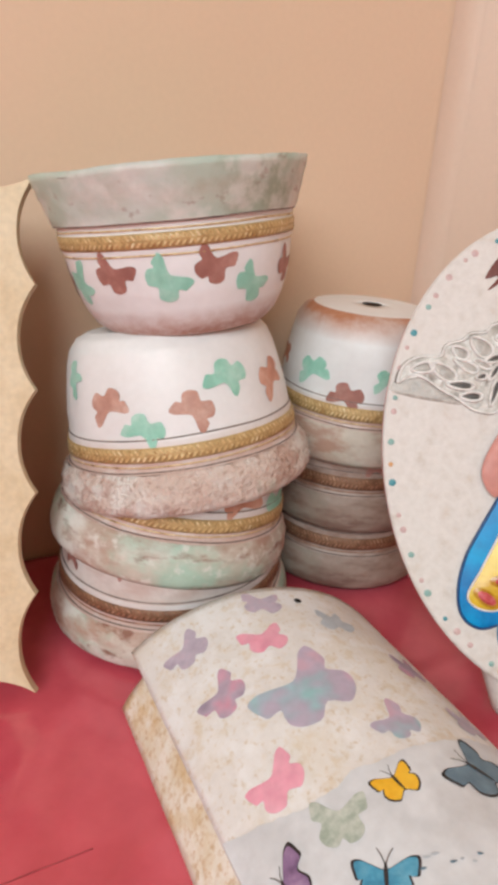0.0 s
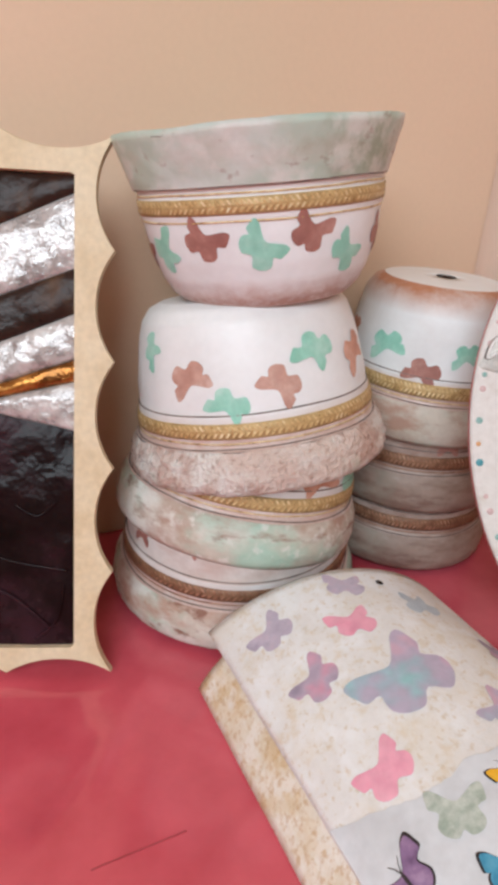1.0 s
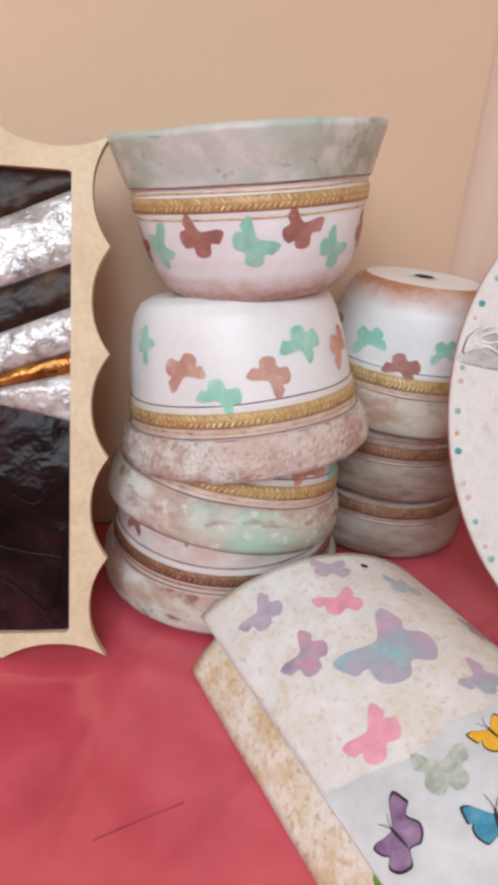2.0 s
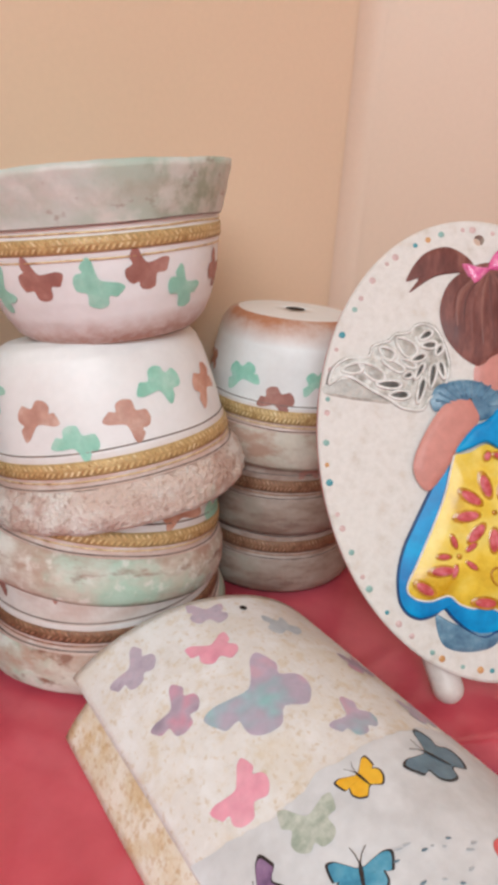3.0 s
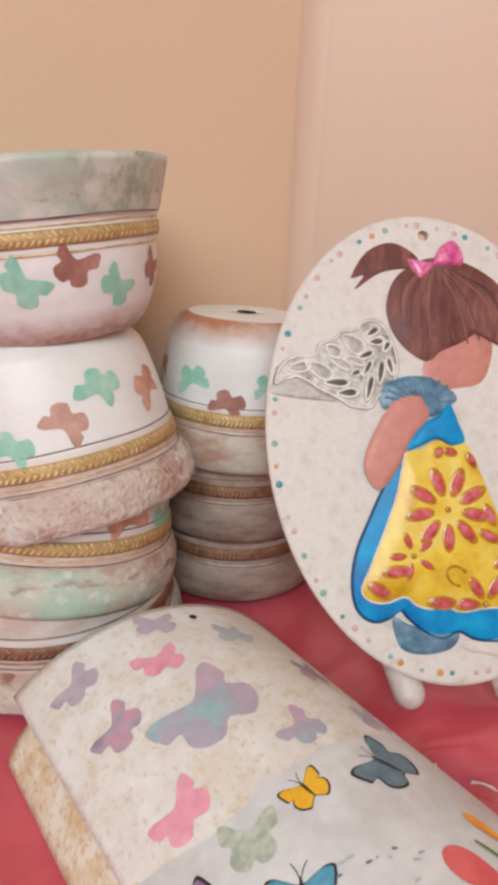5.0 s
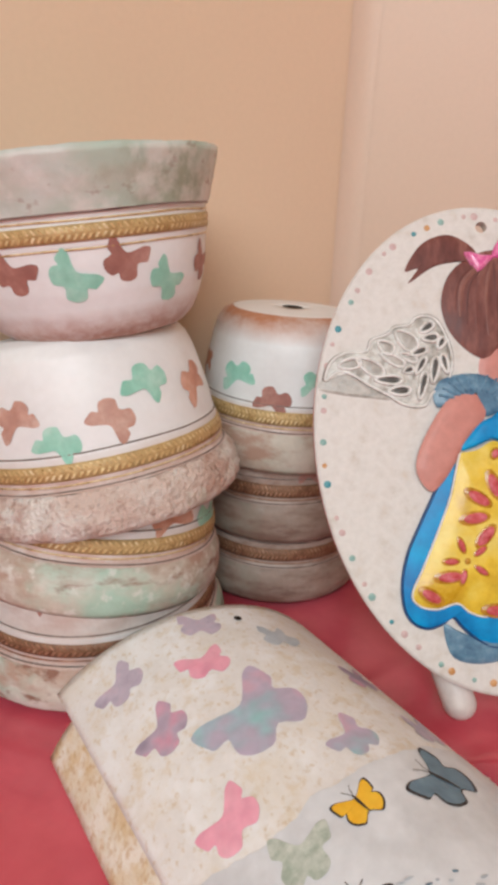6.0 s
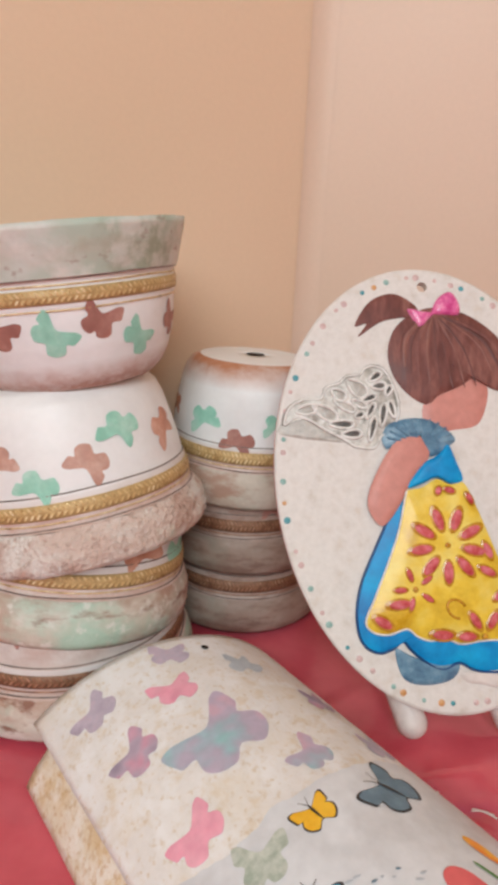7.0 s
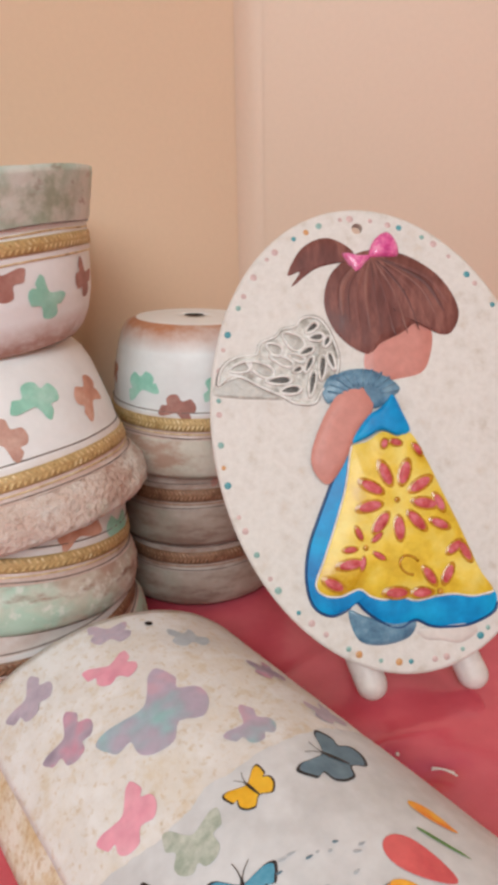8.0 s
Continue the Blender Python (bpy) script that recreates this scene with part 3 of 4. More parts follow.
def flower_pot(m, seed, flare, rim_mat, label, marks, scale=1.0, trim=None, rough_rim=0.0006, base_wash=None, hole=True, tall=1.0, lip_cut=0.0, lip_wide=1.0):
    """A painted clay pot, built from its rim (height 0) to its base; flare: standing on its base, else turned over."""
    pot = thing("flower_pot", m, label, "flower pot", "stacked painted flower pots")
    lip, neck, body = [[(r * scale, h * scale * tall) for r, h in p] for p in pot_profile(flare)]
    H = body[-1][1]
    top_h = lip[-1][1]
    lip = [(r * (1 + (lip_wide - 1) * (1 - h / top_h)), lip_cut + h * (1 - lip_cut / top_h)) for r, h in lip]
    up = (lambda h: H - h) if flare else (lambda h: h)
    top = [(body[-1][0], H), (0.020 * scale, H + 0.0003), (0.0062, H + 0.0002), (0.0058, H - 0.006)]
    trim = trim or M_GOLD

    def wob(amount, k=3.0):
        def f(a, h):
            n = noise.noise((math.sin(a) * k + seed * 7.3, math.cos(a) * k, h * 60 + seed))
            n2 = noise.noise((math.sin(a) * 14 + seed, math.cos(a) * 14, h * 260))
            return amount * (n + 0.5 * n2), 0.0
        return f

    def lip_wob(a, h):
        n = noise.noise((math.sin(a) * 2.2 + seed * 5.1, math.cos(a) * 2.2, seed))
        n2 = noise.noise((math.sin(a) * 12 + seed, math.cos(a) * 12, h * 240))
        n3 = noise.noise((math.sin(a) * 30 + seed, math.cos(a) * 30, h * 500))
        edge = max(0.0, 1 - h / (0.02 * scale))
        return rough_rim * (n + 0.8 * n2 + 0.6 * n3), (0.0016 * n + 0.0002 * n2) * edge * (-1 if flare else 1) * (1 if flare else 0.35)

    def make(prof, w, closed=False):
        bm = revolve([(r, h) for r, h in prof], 120, w, closed)
        if flare:
            for v in bm.verts:
                v.co.z = H - v.co.z
        return bm

    outer = lip + neck + body

    def radius(h):
        for (r0, h0), (r1, h1) in zip(outer, outer[1:]):
            if h0 <= h <= h1 and h1 > h0:
                return r0 + (r1 - r0) * (h - h0) / (h1 - h0)
        return outer[-1][0]

    def at(a, h, lift):
        r = radius(h) + lift
        return (r * math.sin(a), -r * math.cos(a), up(h))

    # lip with its inner face, so that the wall has thickness
    t = 0.0065 * scale
    inner = [(lip[-1][0] - t - 0.004, lip[-1][1]), (lip[0][0] - t, lip_cut + 0.004), (lip[0][0] - t * 0.8, lip_cut + 0.0008)]
    skin = base_wash or M_DUSTY
    part("rim", make(inner + resample(lip), lip_wob), rim_mat, pot)
    part("neck", make(resample([lip[-1]] + neck), wob(0.0002)), M_DUSKY_SHADE if skin is M_DUSKY_SHADE else M_DUSTY, pot)
    split = len(body) - 4
    if flare:
        part("body", make(resample([neck[-1]] + body, 0.0018) + top, wob(0.0003)), skin, pot)
    else:
        part("body", make(resample([neck[-1]] + body[:-1], 0.0018), wob(0.0003)), skin, pot)
        part("base", make(body[-2:] + top, wob(0.0002)), M_WHITE, pot)
    if flare:
        bm = bmesh.new()
        ring_tube(bm, lambda q: at(math.tau * q, -0.0002, -0.0010), 120, 0.0007)
        for v in bm.verts:
            v.co.z -= lip_wob(math.atan2(v.co.x, -v.co.y), 0.0)[1]
        part("rim_line", bm, M_LINE, pot)
    # the inside wall, bare clay
    part("inner_wall", make([(lip[-1][0] - t - 0.004, lip[-1][1]), (neck[-1][0] - t, neck[-1][1]), (body[split][0] - t, body[split][1]), (0.03 * scale, H - t), (0.0058, H - t), (0.0058, H - 0.001)], None), M_CLAY, pot, "bare clay inner wall")

    # thin painted lines and cords
    for h, r, mat, name in ((neck[0][1] - 0.0006, 0.00045, M_LINE, "painted_line"), (neck[-1][1] + 0.0012, 0.00045, M_LINE if not flare else M_GOLD, "painted_line" if not flare else "gold_cord"), (neck[0][1] + 0.0024 * scale, 0.00045, trim, "gold_cord")):
        bm = bmesh.new()
        ring_tube(bm, lambda s, h=h, r=r: at(math.tau * s, h + 0.0005 * noise.noise((math.sin(math.tau * s) * 2, math.cos(math.tau * s) * 2, seed + h * 900)), 0.0001), 120, r)
        part(name, bm, mat, pot)
    # braid: a flat ribbon with two rows of slanting stitches
    h0, h1 = neck[0][1] + (0.0042 if flare else 0.0050) * scale, neck[-1][1] - (0.0020 if flare else 0.0030) * scale
    bm = bmesh.new()
    n = 120
    rows = [[bm.verts.new(at(math.tau * i / n, h, l)) for i in range(n)] for h, l in ((h0, 0.0), (h0, 0.0008), (h1, 0.0008), (h1, 0.0))]
    for p, q in zip(rows, rows[1:]):
        for i in range(n):
            bm.faces.new((p[i], p[(i + 1) % n], q[(i + 1) % n], q[i]))
    braid = part("braid", bm, M_GOLDGAP if trim is M_GOLD else M_BRAIDGAP, pot, "woven metallic braid glued round the pot")
    bm = bmesh.new()
    k = 132
    hm = (h0 + h1) / 2
    for i in range(k):
        for side in (0, 1):
            a0 = math.tau * (i + 0.5 * side) / k
            ha, hb = (h0 + 0.0003, hm) if side == 0 else (hm, h1 - 0.0003)
            sl = 0.75 * math.tau / k * (1 if side == 0 else -1)
            w = 0.31 * math.tau / k
            lo = [at(a0 - w, ha, 0.0006), at(a0 + w, ha, 0.0006), at(a0 + w + sl, hb, 0.0006), at(a0 - w + sl, hb, 0.0006)]
            hi = at(a0 + sl / 2, (ha + hb) / 2, 0.0012)
            vs = [bm.verts.new(p) for p in lo]
            tp = bm.verts.new(hi)
            for q in range(4):
                bm.faces.new((vs[q], vs[(q + 1) % 4], tp))
    ob = part("stitching", bm, trim, braid)
    ob["kind"] = "stuff"
    # butterflies: angle and height, wing tips, paint
    for (deg, h), tips, mat in marks:
        a0 = radians(deg)

        def place(a, b, lift, a0=a0, h=h):
            hh = h * scale * tall + (-b if flare else b)
            hh = min(max(hh, 0.0), H - 0.0005)
            r = radius(hh)
            return at(a0 + a / r, hh, lift)

        butterfly(tips, place, [mat], pot)
    if hole and not flare:
        bm = bmesh.new()
        bmesh.ops.create_circle(bm, cap_ends=True, segments=24, radius=0.0070, matrix=Matrix.Translation((0, 0, H + 0.0007)))
        part("drain_hole", bm, M_DARK, pot)
    return pot


def tilted(x, y, z, roll, pitch, turn=0):
    """roll: its right side up; pitch: its front up (degrees)."""
    return pose(x, y, z) @ Matrix.Rotation(radians(-roll), 4, "Y") @ Matrix.Rotation(radians(-pitch), 4, "X") @ Matrix.Rotation(radians(turn), 4, "Z")


# lower three of the tall stack are turned over and nested, the fourth stands on them
flower_pot(tilted(0.179, 0.250, 0.0015, 0, 0), 1, False, M_RIM_CREAM, "upturned white clay pot with worn cream rim, under the stack",
           [((-11.8, 0.0630), ((-1.3, -5.3), (5.3, 0.5), (-5.1, 0.0), (1.2, 4.8)), M_BROWN), ((-46, 0.058), ((-7.0, -6.0), (7.0, -6.0), (-6.0, 6.5), (6.0, 6.5)), M_BROWN)], 1.045, M_BRONZE, tall=0.93, base_wash=M_ROSY_SHADE)
flower_pot(tilted(0.177, 0.251, 0.050, -7, 8), 2, False, M_RIM_MINT, "upturned white clay pot with mint stained rim, nested aslant",
           [((41.6, 0.0504), ((-9.6, -8.4), (18.1, -2.4), (-12.3, 1.3), (3.8, 9.4)), M_TAN), ((71.4, 0.0434), ((-13.0, -6.8), (13.2, -6.5), (-13.0, 6.9), (12.8, 6.5)), M_MINT)], 1.01, M_GOLD)
flower_pot(tilted(0.1918, 0.250, 0.095, 10.3, 6), 3, False, M_RIM_PINK, "upturned white clay pot with rough pink rim and stencilled butterflies",
           [((-45.8, 0.0787), ((8.8, 1.1), (2.2, -10.8), (-3.5, 10.4), (-7.5, -0.7)), M_MINT),
            ((-20.5, 0.0652), ((13.4, -2.5), (-8.0, -11.3), (5.5, 9.5), (-10.9, 4.3)), M_FAWN),
            ((-3.5, 0.0509), ((-13.8, -0.7), (4.7, -9.7), (-2.6, 10.1), (11.8, 0.3)), M_MINT),
            ((20.1, 0.0589), ((-13.5, 1.7), (3.3, -12.7), (-1.2, 11.3), (11.4, -0.2)), M_FAWN),
            ((38.3, 0.0730), ((-14.7, -2.6), (4.1, -11.0), (-1.9, 10.4), (12.5, 3.2)), M_MINT),
            ((68, 0.066), ((12.0, -3.0), (-7.0, -13.0), (7.0, 11.0), (-12.0, 4.0)), M_TAN),
            ((112, 0.066), ((-7.0, -6.0), (7.0, -6.0), (-6.0, 6.5), (6.0, 6.5)), M_MINT)], 1.0, M_GOLD, rough_rim=0.0022, lip_cut=0.004, lip_wide=1.02)
flower_pot(tilted(0.1885, 0.252, 0.1985, 7.5, 0), 4, True, M_LIP, "upright white clay pot with flaring pale mint rim, topping the stack",
           [((-45.6, 0.0521), ((5.9, 12.5), (9.8, -3.0), (-12.5, 1.3), (-3.1, -10.8)), M_MINT),
            ((-21.1, 0.0461), ((-5.3, 10.9), (13.8, 1.9), (-10.6, -2.3), (2.1, -10.4)), M_BROWN),
            ((4.3, 0.0500), ((-2.4, 12.7), (13.3, -2.4), (-10.5, 1.4), (-0.4, -11.8)), M_MINT),
            ((26.1, 0.0448), ((-4.9, 10.4), (13.2, 3.5), (-9.4, -3.8), (1.2, -10.1)), M_BROWN),
            ((46.8, 0.0561), ((-2.6, 11.0), (11.7, -0.6), (-10.5, 0.9), (1.4, -11.2)), M_MINT),
            ((76, 0.051), ((-4.0, 10.5), (12.0, 2.0), (-10.0, -2.0), (2.0, -10.5)), M_BROWN),
            ((-70, 0.052), ((-4.0, 10.5), (12.0, 2.0), (-10.0, -2.0), (2.0, -10.5)), M_BROWN)], 0.985, M_GOLD, rough_rim=0.0008, base_wash=M_PINKBASE, lip_cut=-0.003)
# the shorter stack behind; the shade on its lower two pots is in their colours
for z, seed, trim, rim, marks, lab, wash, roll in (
        (0.001, 5, M_BRONZE, M_RIM_TAUPE_SHADE, [((0, 0.06), ((-7.0, -6.0), (7.0, -6.0), (-6.0, 6.5), (6.0, 6.5)), M_BROWN)], "upturned white clay pot with shade-darkened taupe rim, bottom of short stack", M_DUSKY_SHADE, 0),
        (0.050, 6, M_BRONZE, M_RIM_TAUPE_SHADE, [((14, 0.05), ((-7.0, -6.0), (7.0, -6.0), (-6.0, 6.5), (6.0, 6.5)), M_BROWN)], "upturned white clay pot with shade-darkened taupe rim, nested mid-stack", M_DUSKY_SHADE, 0),
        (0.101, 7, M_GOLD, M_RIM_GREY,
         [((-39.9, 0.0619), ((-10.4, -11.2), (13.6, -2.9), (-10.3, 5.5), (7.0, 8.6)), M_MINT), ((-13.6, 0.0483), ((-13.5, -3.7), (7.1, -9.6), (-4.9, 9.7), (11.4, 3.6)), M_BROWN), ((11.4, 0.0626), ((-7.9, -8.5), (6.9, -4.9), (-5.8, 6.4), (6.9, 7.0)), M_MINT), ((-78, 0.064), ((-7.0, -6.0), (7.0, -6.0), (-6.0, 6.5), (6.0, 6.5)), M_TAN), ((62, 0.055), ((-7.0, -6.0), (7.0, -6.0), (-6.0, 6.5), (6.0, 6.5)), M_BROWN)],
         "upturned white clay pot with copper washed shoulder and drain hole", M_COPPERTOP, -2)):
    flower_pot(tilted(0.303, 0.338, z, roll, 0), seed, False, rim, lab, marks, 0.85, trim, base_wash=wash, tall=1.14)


# ---- roof tiles ----
TU, TV = Vector((0.5372, -0.8434, 0)).normalized(), Vector((0.8434, 0.5372, 0)).normalized()
TILE_POSE = Matrix(((TV.x, -TU.x, 0, 0.173 + 0.080 * TV.x), (TV.y, -TU.y, 0, 0.142 + 0.080 * TV.y), (0, 0, 1, 0), (0, 0, 0, 1)))


def roof_tile(label, R, top, half, length, thick, mat, seed, start, shift=0.0):
    """A half-round clay tile; it runs along local -y; start(s) is where its far end lies at arc length s."""
    tile = thing("roof_tile", TILE_POSE @ pose(shift, 0, 0), label, "roof tile", "stacked painted roof tiles")
    amax = math.asin(half / R)
    n, k = 44, 60

    def at(s, u, lift=0.0):
        a = s / R
        rr = R + lift + 0.0004 * noise.noise((s * 40 + seed, u * 40, seed)) + 0.0002 * noise.noise((s * 160, u * 160, seed))
        return (rr * math.sin(a), -u, top - R + rr * math.cos(a))

    bm = bmesh.new()
    layers = []
    for lift in (0.0, -thick):
        g = {}
        for i in range(n + 1):
            s = -amax * R + 2 * amax * R * i / n
            for j in range(k + 1):
                u = start(s) + (length - start(s)) * j / k
                g[i, j] = bm.verts.new(at(s, u, lift))
        layers.append(g)
    for q, g in enumerate(layers):
        for i in range(n):
            for j in range(k):
                bm.faces.new((g[i, j], g[i + 1, j], g[i + 1, j + 1], g[i, j + 1]))
    a, b = layers
    edge = [(i, 0) for i in range(n + 1)] + [(n, j) for j in range(1, k + 1)] + [(i, k) for i in range(n - 1, -1, -1)] + [(0, j) for j in range(k - 1, 0, -1)]
    for p, q in zip(edge, edge[1:] + edge[:1]):
        bm.faces.new((a[p], a[q], b[q], b[p]))
    bmesh.ops.bevel(bm, geom=[e for e in bm.edges if e.calc_face_angle(0) > 1.0], offset=0.0016, segments=2, profile=0.5, affect="EDGES")
    part("shell", bm, mat, tile)
    return tile, at


lower, lower_at = roof_tile("beige sponged half-round roof tile lying on the red cloth", 0.0869, 0.0530, 0.0800, 0.30, 0.008, M_TILE2, 3, lambda s: 0.0012 + 0.10 * (s + 0.101))
upper, upper_at = roof_tile("cream half-round roof tile with painted butterflies, lying on another tile", 0.0945, 0.0610, 0.0710, 0.31, 0.006, M_TILE, 8, lambda s: 0.0052 + 0.172 * s)


def on_tile(s0, u0):
    return lambda a, b, lift: upper_at(s0 + a, u0 - b, lift)


# paper glued over the near part, with a torn edge
bm = bmesh.new()
S0, S1, NS, NU = -0.0795, 0.0795, 56, 50
g = {}
for i in range(NS + 1):
    s = S0 + (S1 - S0) * i / NS
    u0 = 0.1285 + 0.05 * s - 2.0 * max(0.0, -0.04 - s) * 0.12 + 0.0022 * noise.noise((s * 60, 0.4, 1.0)) + 0.0012 * noise.noise((s * 240, 0.4, 1.0))
    for j in range(NU + 1):
        g[i, j] = bm.verts.new(upper_at(s, u0 + (0.309 - u0) * j / NU, 0.0003))
for i in range(NS):
    for j in range(NU):
        bm.faces.new((g[i, j], g[i + 1, j], g[i + 1, j + 1], g[i, j + 1]))
paper = part("glued_paper", bm, M_PAPER, upper, "thin greyish white printed paper glued on")


def tile_butterfly(where, tips, mats, printed=False):
    pl = on_tile(*where)
    lift = 0.0002 if where[1] > 0.12 else 0.0
    butterfly(tips, lambda a, b, l: pl(a, b, l + lift), mats, upper, "", printed, "printed_butterfly" if printed else "painted_butterfly", printed)

tile_butterfly((-0.0032, 0.0173), ((-6.7, 10.9), (11.0, 2.2), (-10.0, -2.6), (5.7, -10.5)), [M_LAV])
tile_butterfly((0.0293, 0.0421), ((-6.2, 9.4), (6.2, 5.9), (-8.8, -6.0), (8.7, -9.3)), [M_PALEBLUE])
tile_butterfly((-0.0153, 0.0426), ((-11.5, 8.9), (10.9, 6.7), (-8.0, -6.3), (8.5, -9.3)), [M_PINK])
tile_butterfly((-0.0523, 0.0219), ((6.4, 12.2), (-14.4, 3.0), (11.4, -5.0), (-3.4, -10.1)), [M_LAV])
tile_butterfly((-0.0480, 0.0592), ((5.4, 13.3), (-14.5, 2.3), (11.1, -3.7), (-2.0, -11.9)), [M_LAVROSE])
tile_butterfly((-0.0142, 0.0802), ((14.4, 22.2), (-26.8, 6.9), (22.5, -10.6), (-10.1, -18.5)), [M_LAVTEAL])
tile_butterfly((0.0560, 0.0790), ((-7.0, 9.0), (7.0, 9.0), (-9.0, -7.0), (8.5, -8.0)), [M_LAVROSE])
tile_butterfly((0.0127, 0.1145), ((5.2, 12.9), (-12.9, 1.8), (10.4, -5.4), (-2.7, -9.3)), [M_LAVTEAL])
tile_butterfly((0.0600, 0.1180), ((-7.0, 9.0), (7.0, 9.0), (-9.0, -7.0), (8.5, -8.0)), [M_LAV])
tile_butterfly((-0.0477, 0.1109), ((8.7, 11.3), (-13.9, 4.0), (11.4, -5.0), (-6.1, -10.3)), [M_PINK])
tile_butterfly((-0.0347, 0.1390), ((-6.5, 11.7), (13.4, 3.1), (-9.4, -4.7), (2.6, -10.0)), [M_SAGE])
tile_butterfly((-0.0073, 0.1387), ((8.8, 6.4), (-10.3, 4.6), (8.3, -5.1), (-6.8, -6.0)), [M_YELLOW, M_INK], True)
tile_butterfly((0.0302, 0.1463), ((7.5, 15.9), (-18.5, 1.8), (16.2, -4.8), (-5.2, -12.9)), [M_SLATE, M_INK], True)
tile_butterfly((-0.0645, 0.1453), ((8.9, 12.4), (-10.6, 2.9), (8.6, -5.4), (-7.0, -10.0)), [M_PURPLE, M_INK], True)
tile_butterfly((-0.0323, 0.1640), ((-7.5, 10.9), (13.9, -1.6), (-10.2, -0.3), (3.8, -9.0)), [M_BLUE, M_INK], True)


def petal(s, u, length, width, turn, mat, name="printed_petal"):
    bm = bmesh.new()
    c, sn = math.cos(radians(turn)), math.sin(radians(turn))
    loops = []
    for f in (1.0, 0.5, 0.1):
        lp = []
        for k in range(28):
            t = math.tau * k / 28
            a, b = math.cos(t) * length / 2 * f, math.sin(t) * width / 2 * f * (1 - 0.35 * math.cos(t))
            lp.append(bm.verts.new(upper_at(s + a * c - b * sn, u - (a * sn + b * c), 0.0007)))
        loops.append(lp)
    for p, q in zip(loops, loops[1:]):
        for i in range(28):
            bm.faces.new((p[i], p[(i + 1) % 28], q[(i + 1) % 28], q[i]))
    bm.faces.new(loops[-1])
    part(name, bm, mat, upper)


petal(0.043, 0.187, 0.020, 0.006, -75, M_ORANGE)
petal(0.019, 0.197, 0.026, 0.013, -72, M_CORAL)
petal(0.006, 0.205, 0.020, 0.011, -60, M_ORANGE)
petal(0.034, 0.197, 0.020, 0.0018, -70, M_GREEN, "printed_stem")
for k in range(16):
    petal(-0.02 + 0.0035 * k % 0.03 + 0.004 * math.sin(k * 2.1), 0.166 + 0.0018 * k + 0.003 * math.cos(k * 1.7), 0.0026 + 0.001 * math.sin(k), 0.0009, -20 + 30 * math.sin(k * 3.1), M_PALEBLUE if k % 3 else M_SLATE, "printed_dash")
# small hole with a wisp of string near the far end
bm = bmesh.new()
lp = [bm.verts.new(upper_at(0.0177 + 0.0022 * math.cos(t), 0.0227 + 0.0022 * math.sin(t), 0.0005)) for t in (math.tau * k / 16 for k in range(16))]
bm.faces.new(lp)
part("hanging_hole", bm, M_DARK, upper)
# green leaf print on the lower tile
bm = bmesh.new()
lp = [bm.verts.new(lower_at(-0.077 + 0.0045 * math.sin(t), 0.165 + 0.02 * math.cos(t), 0.0006)) for t in (math.tau * k / 20 for k in range(20))]
bm.faces.new(lp)
part("printed_leaf", bm, M_GREEN, lower)


# ---- scalloped picture frame ----
FX = Vector((0.985, 0.172, 0)).normalized()
FY = (Vector((0.106, 0.232, 0.275)) - Vector((0.124, 0.141, 0.004)))
FLEN = FY.length
FY = (FY - FX * FY.dot(FX)).normalized()
FN = FX.cross(FY)
FO = Vector((0.124, 0.141, 0.004))
FRAME_POSE = Matrix(((FX.x, FY.x, FN.x, FO.x), (FX.y, FY.y, FN.y, FO.y), (FX.z, FY.z, FN.z, FO.z), (0, 0, 0, 1)))
picture = thing("picture_frame", FRAME_POSE, "pale scalloped wooden frame round a dark embossed foil picture, leaning back", "picture frame")
FW = 0.228
DEPTH = 0.0095


def scallops(L, n, k=14):
    return [(L * (i + j / k) / n, DEPTH * (1 - abs(2 * j / k - 1) ** 2.2)) for i in range(n) for j in range(k)]


outer = [(-FW + s, d * 0.8) for s, d in scallops(FW, 4)] + [(-d, s) for s, d in scallops(FLEN, 5)] + [(-s, FLEN - d * 0.8) for s, d in scallops(FW, 4)] + [(-FW + d, FLEN - s) for s, d in scallops(FLEN, 5)]
IX0, IX1, IY0, IY1 = -FW + 0.0205, -0.0205, 0.0145, FLEN - 0.0195
bm = bmesh.new()
n = len(outer)
inner = []
for x, y in outer:  # the window's outline, met along rays from the middle
    cx, cy = (IX0 + IX1) / 2, (IY0 + IY1) / 2
    dx, dy = x - cx, y - cy
    f = min((IX1 - cx) / abs(dx) if dx else 9, (IY1 - cy) / abs(dy) if dy else 9)
    inner.append((cx + dx * f, cy + dy * f))
lay = [[bm.verts.new((x, y, z)) for x, y in pts] for pts, z in ((outer, -0.006), (outer, -0.0006), ([(x * 0.997 - 0.0003, y * 0.997 + 0.0004) for x, y in outer], 0.0), (inner, 0.0), (inner, -0.006))]
lay.append(lay[0])
for p, q in zip(lay, lay[1:]):
    for i in range(n):
        bm.faces.new((p[i], p[(i + 1) % n], q[(i + 1) % n], q[i]))
part("frame", bm, M_FRAME, picture, "pale cream bare wooden border with scalloped edges", smooth=False)

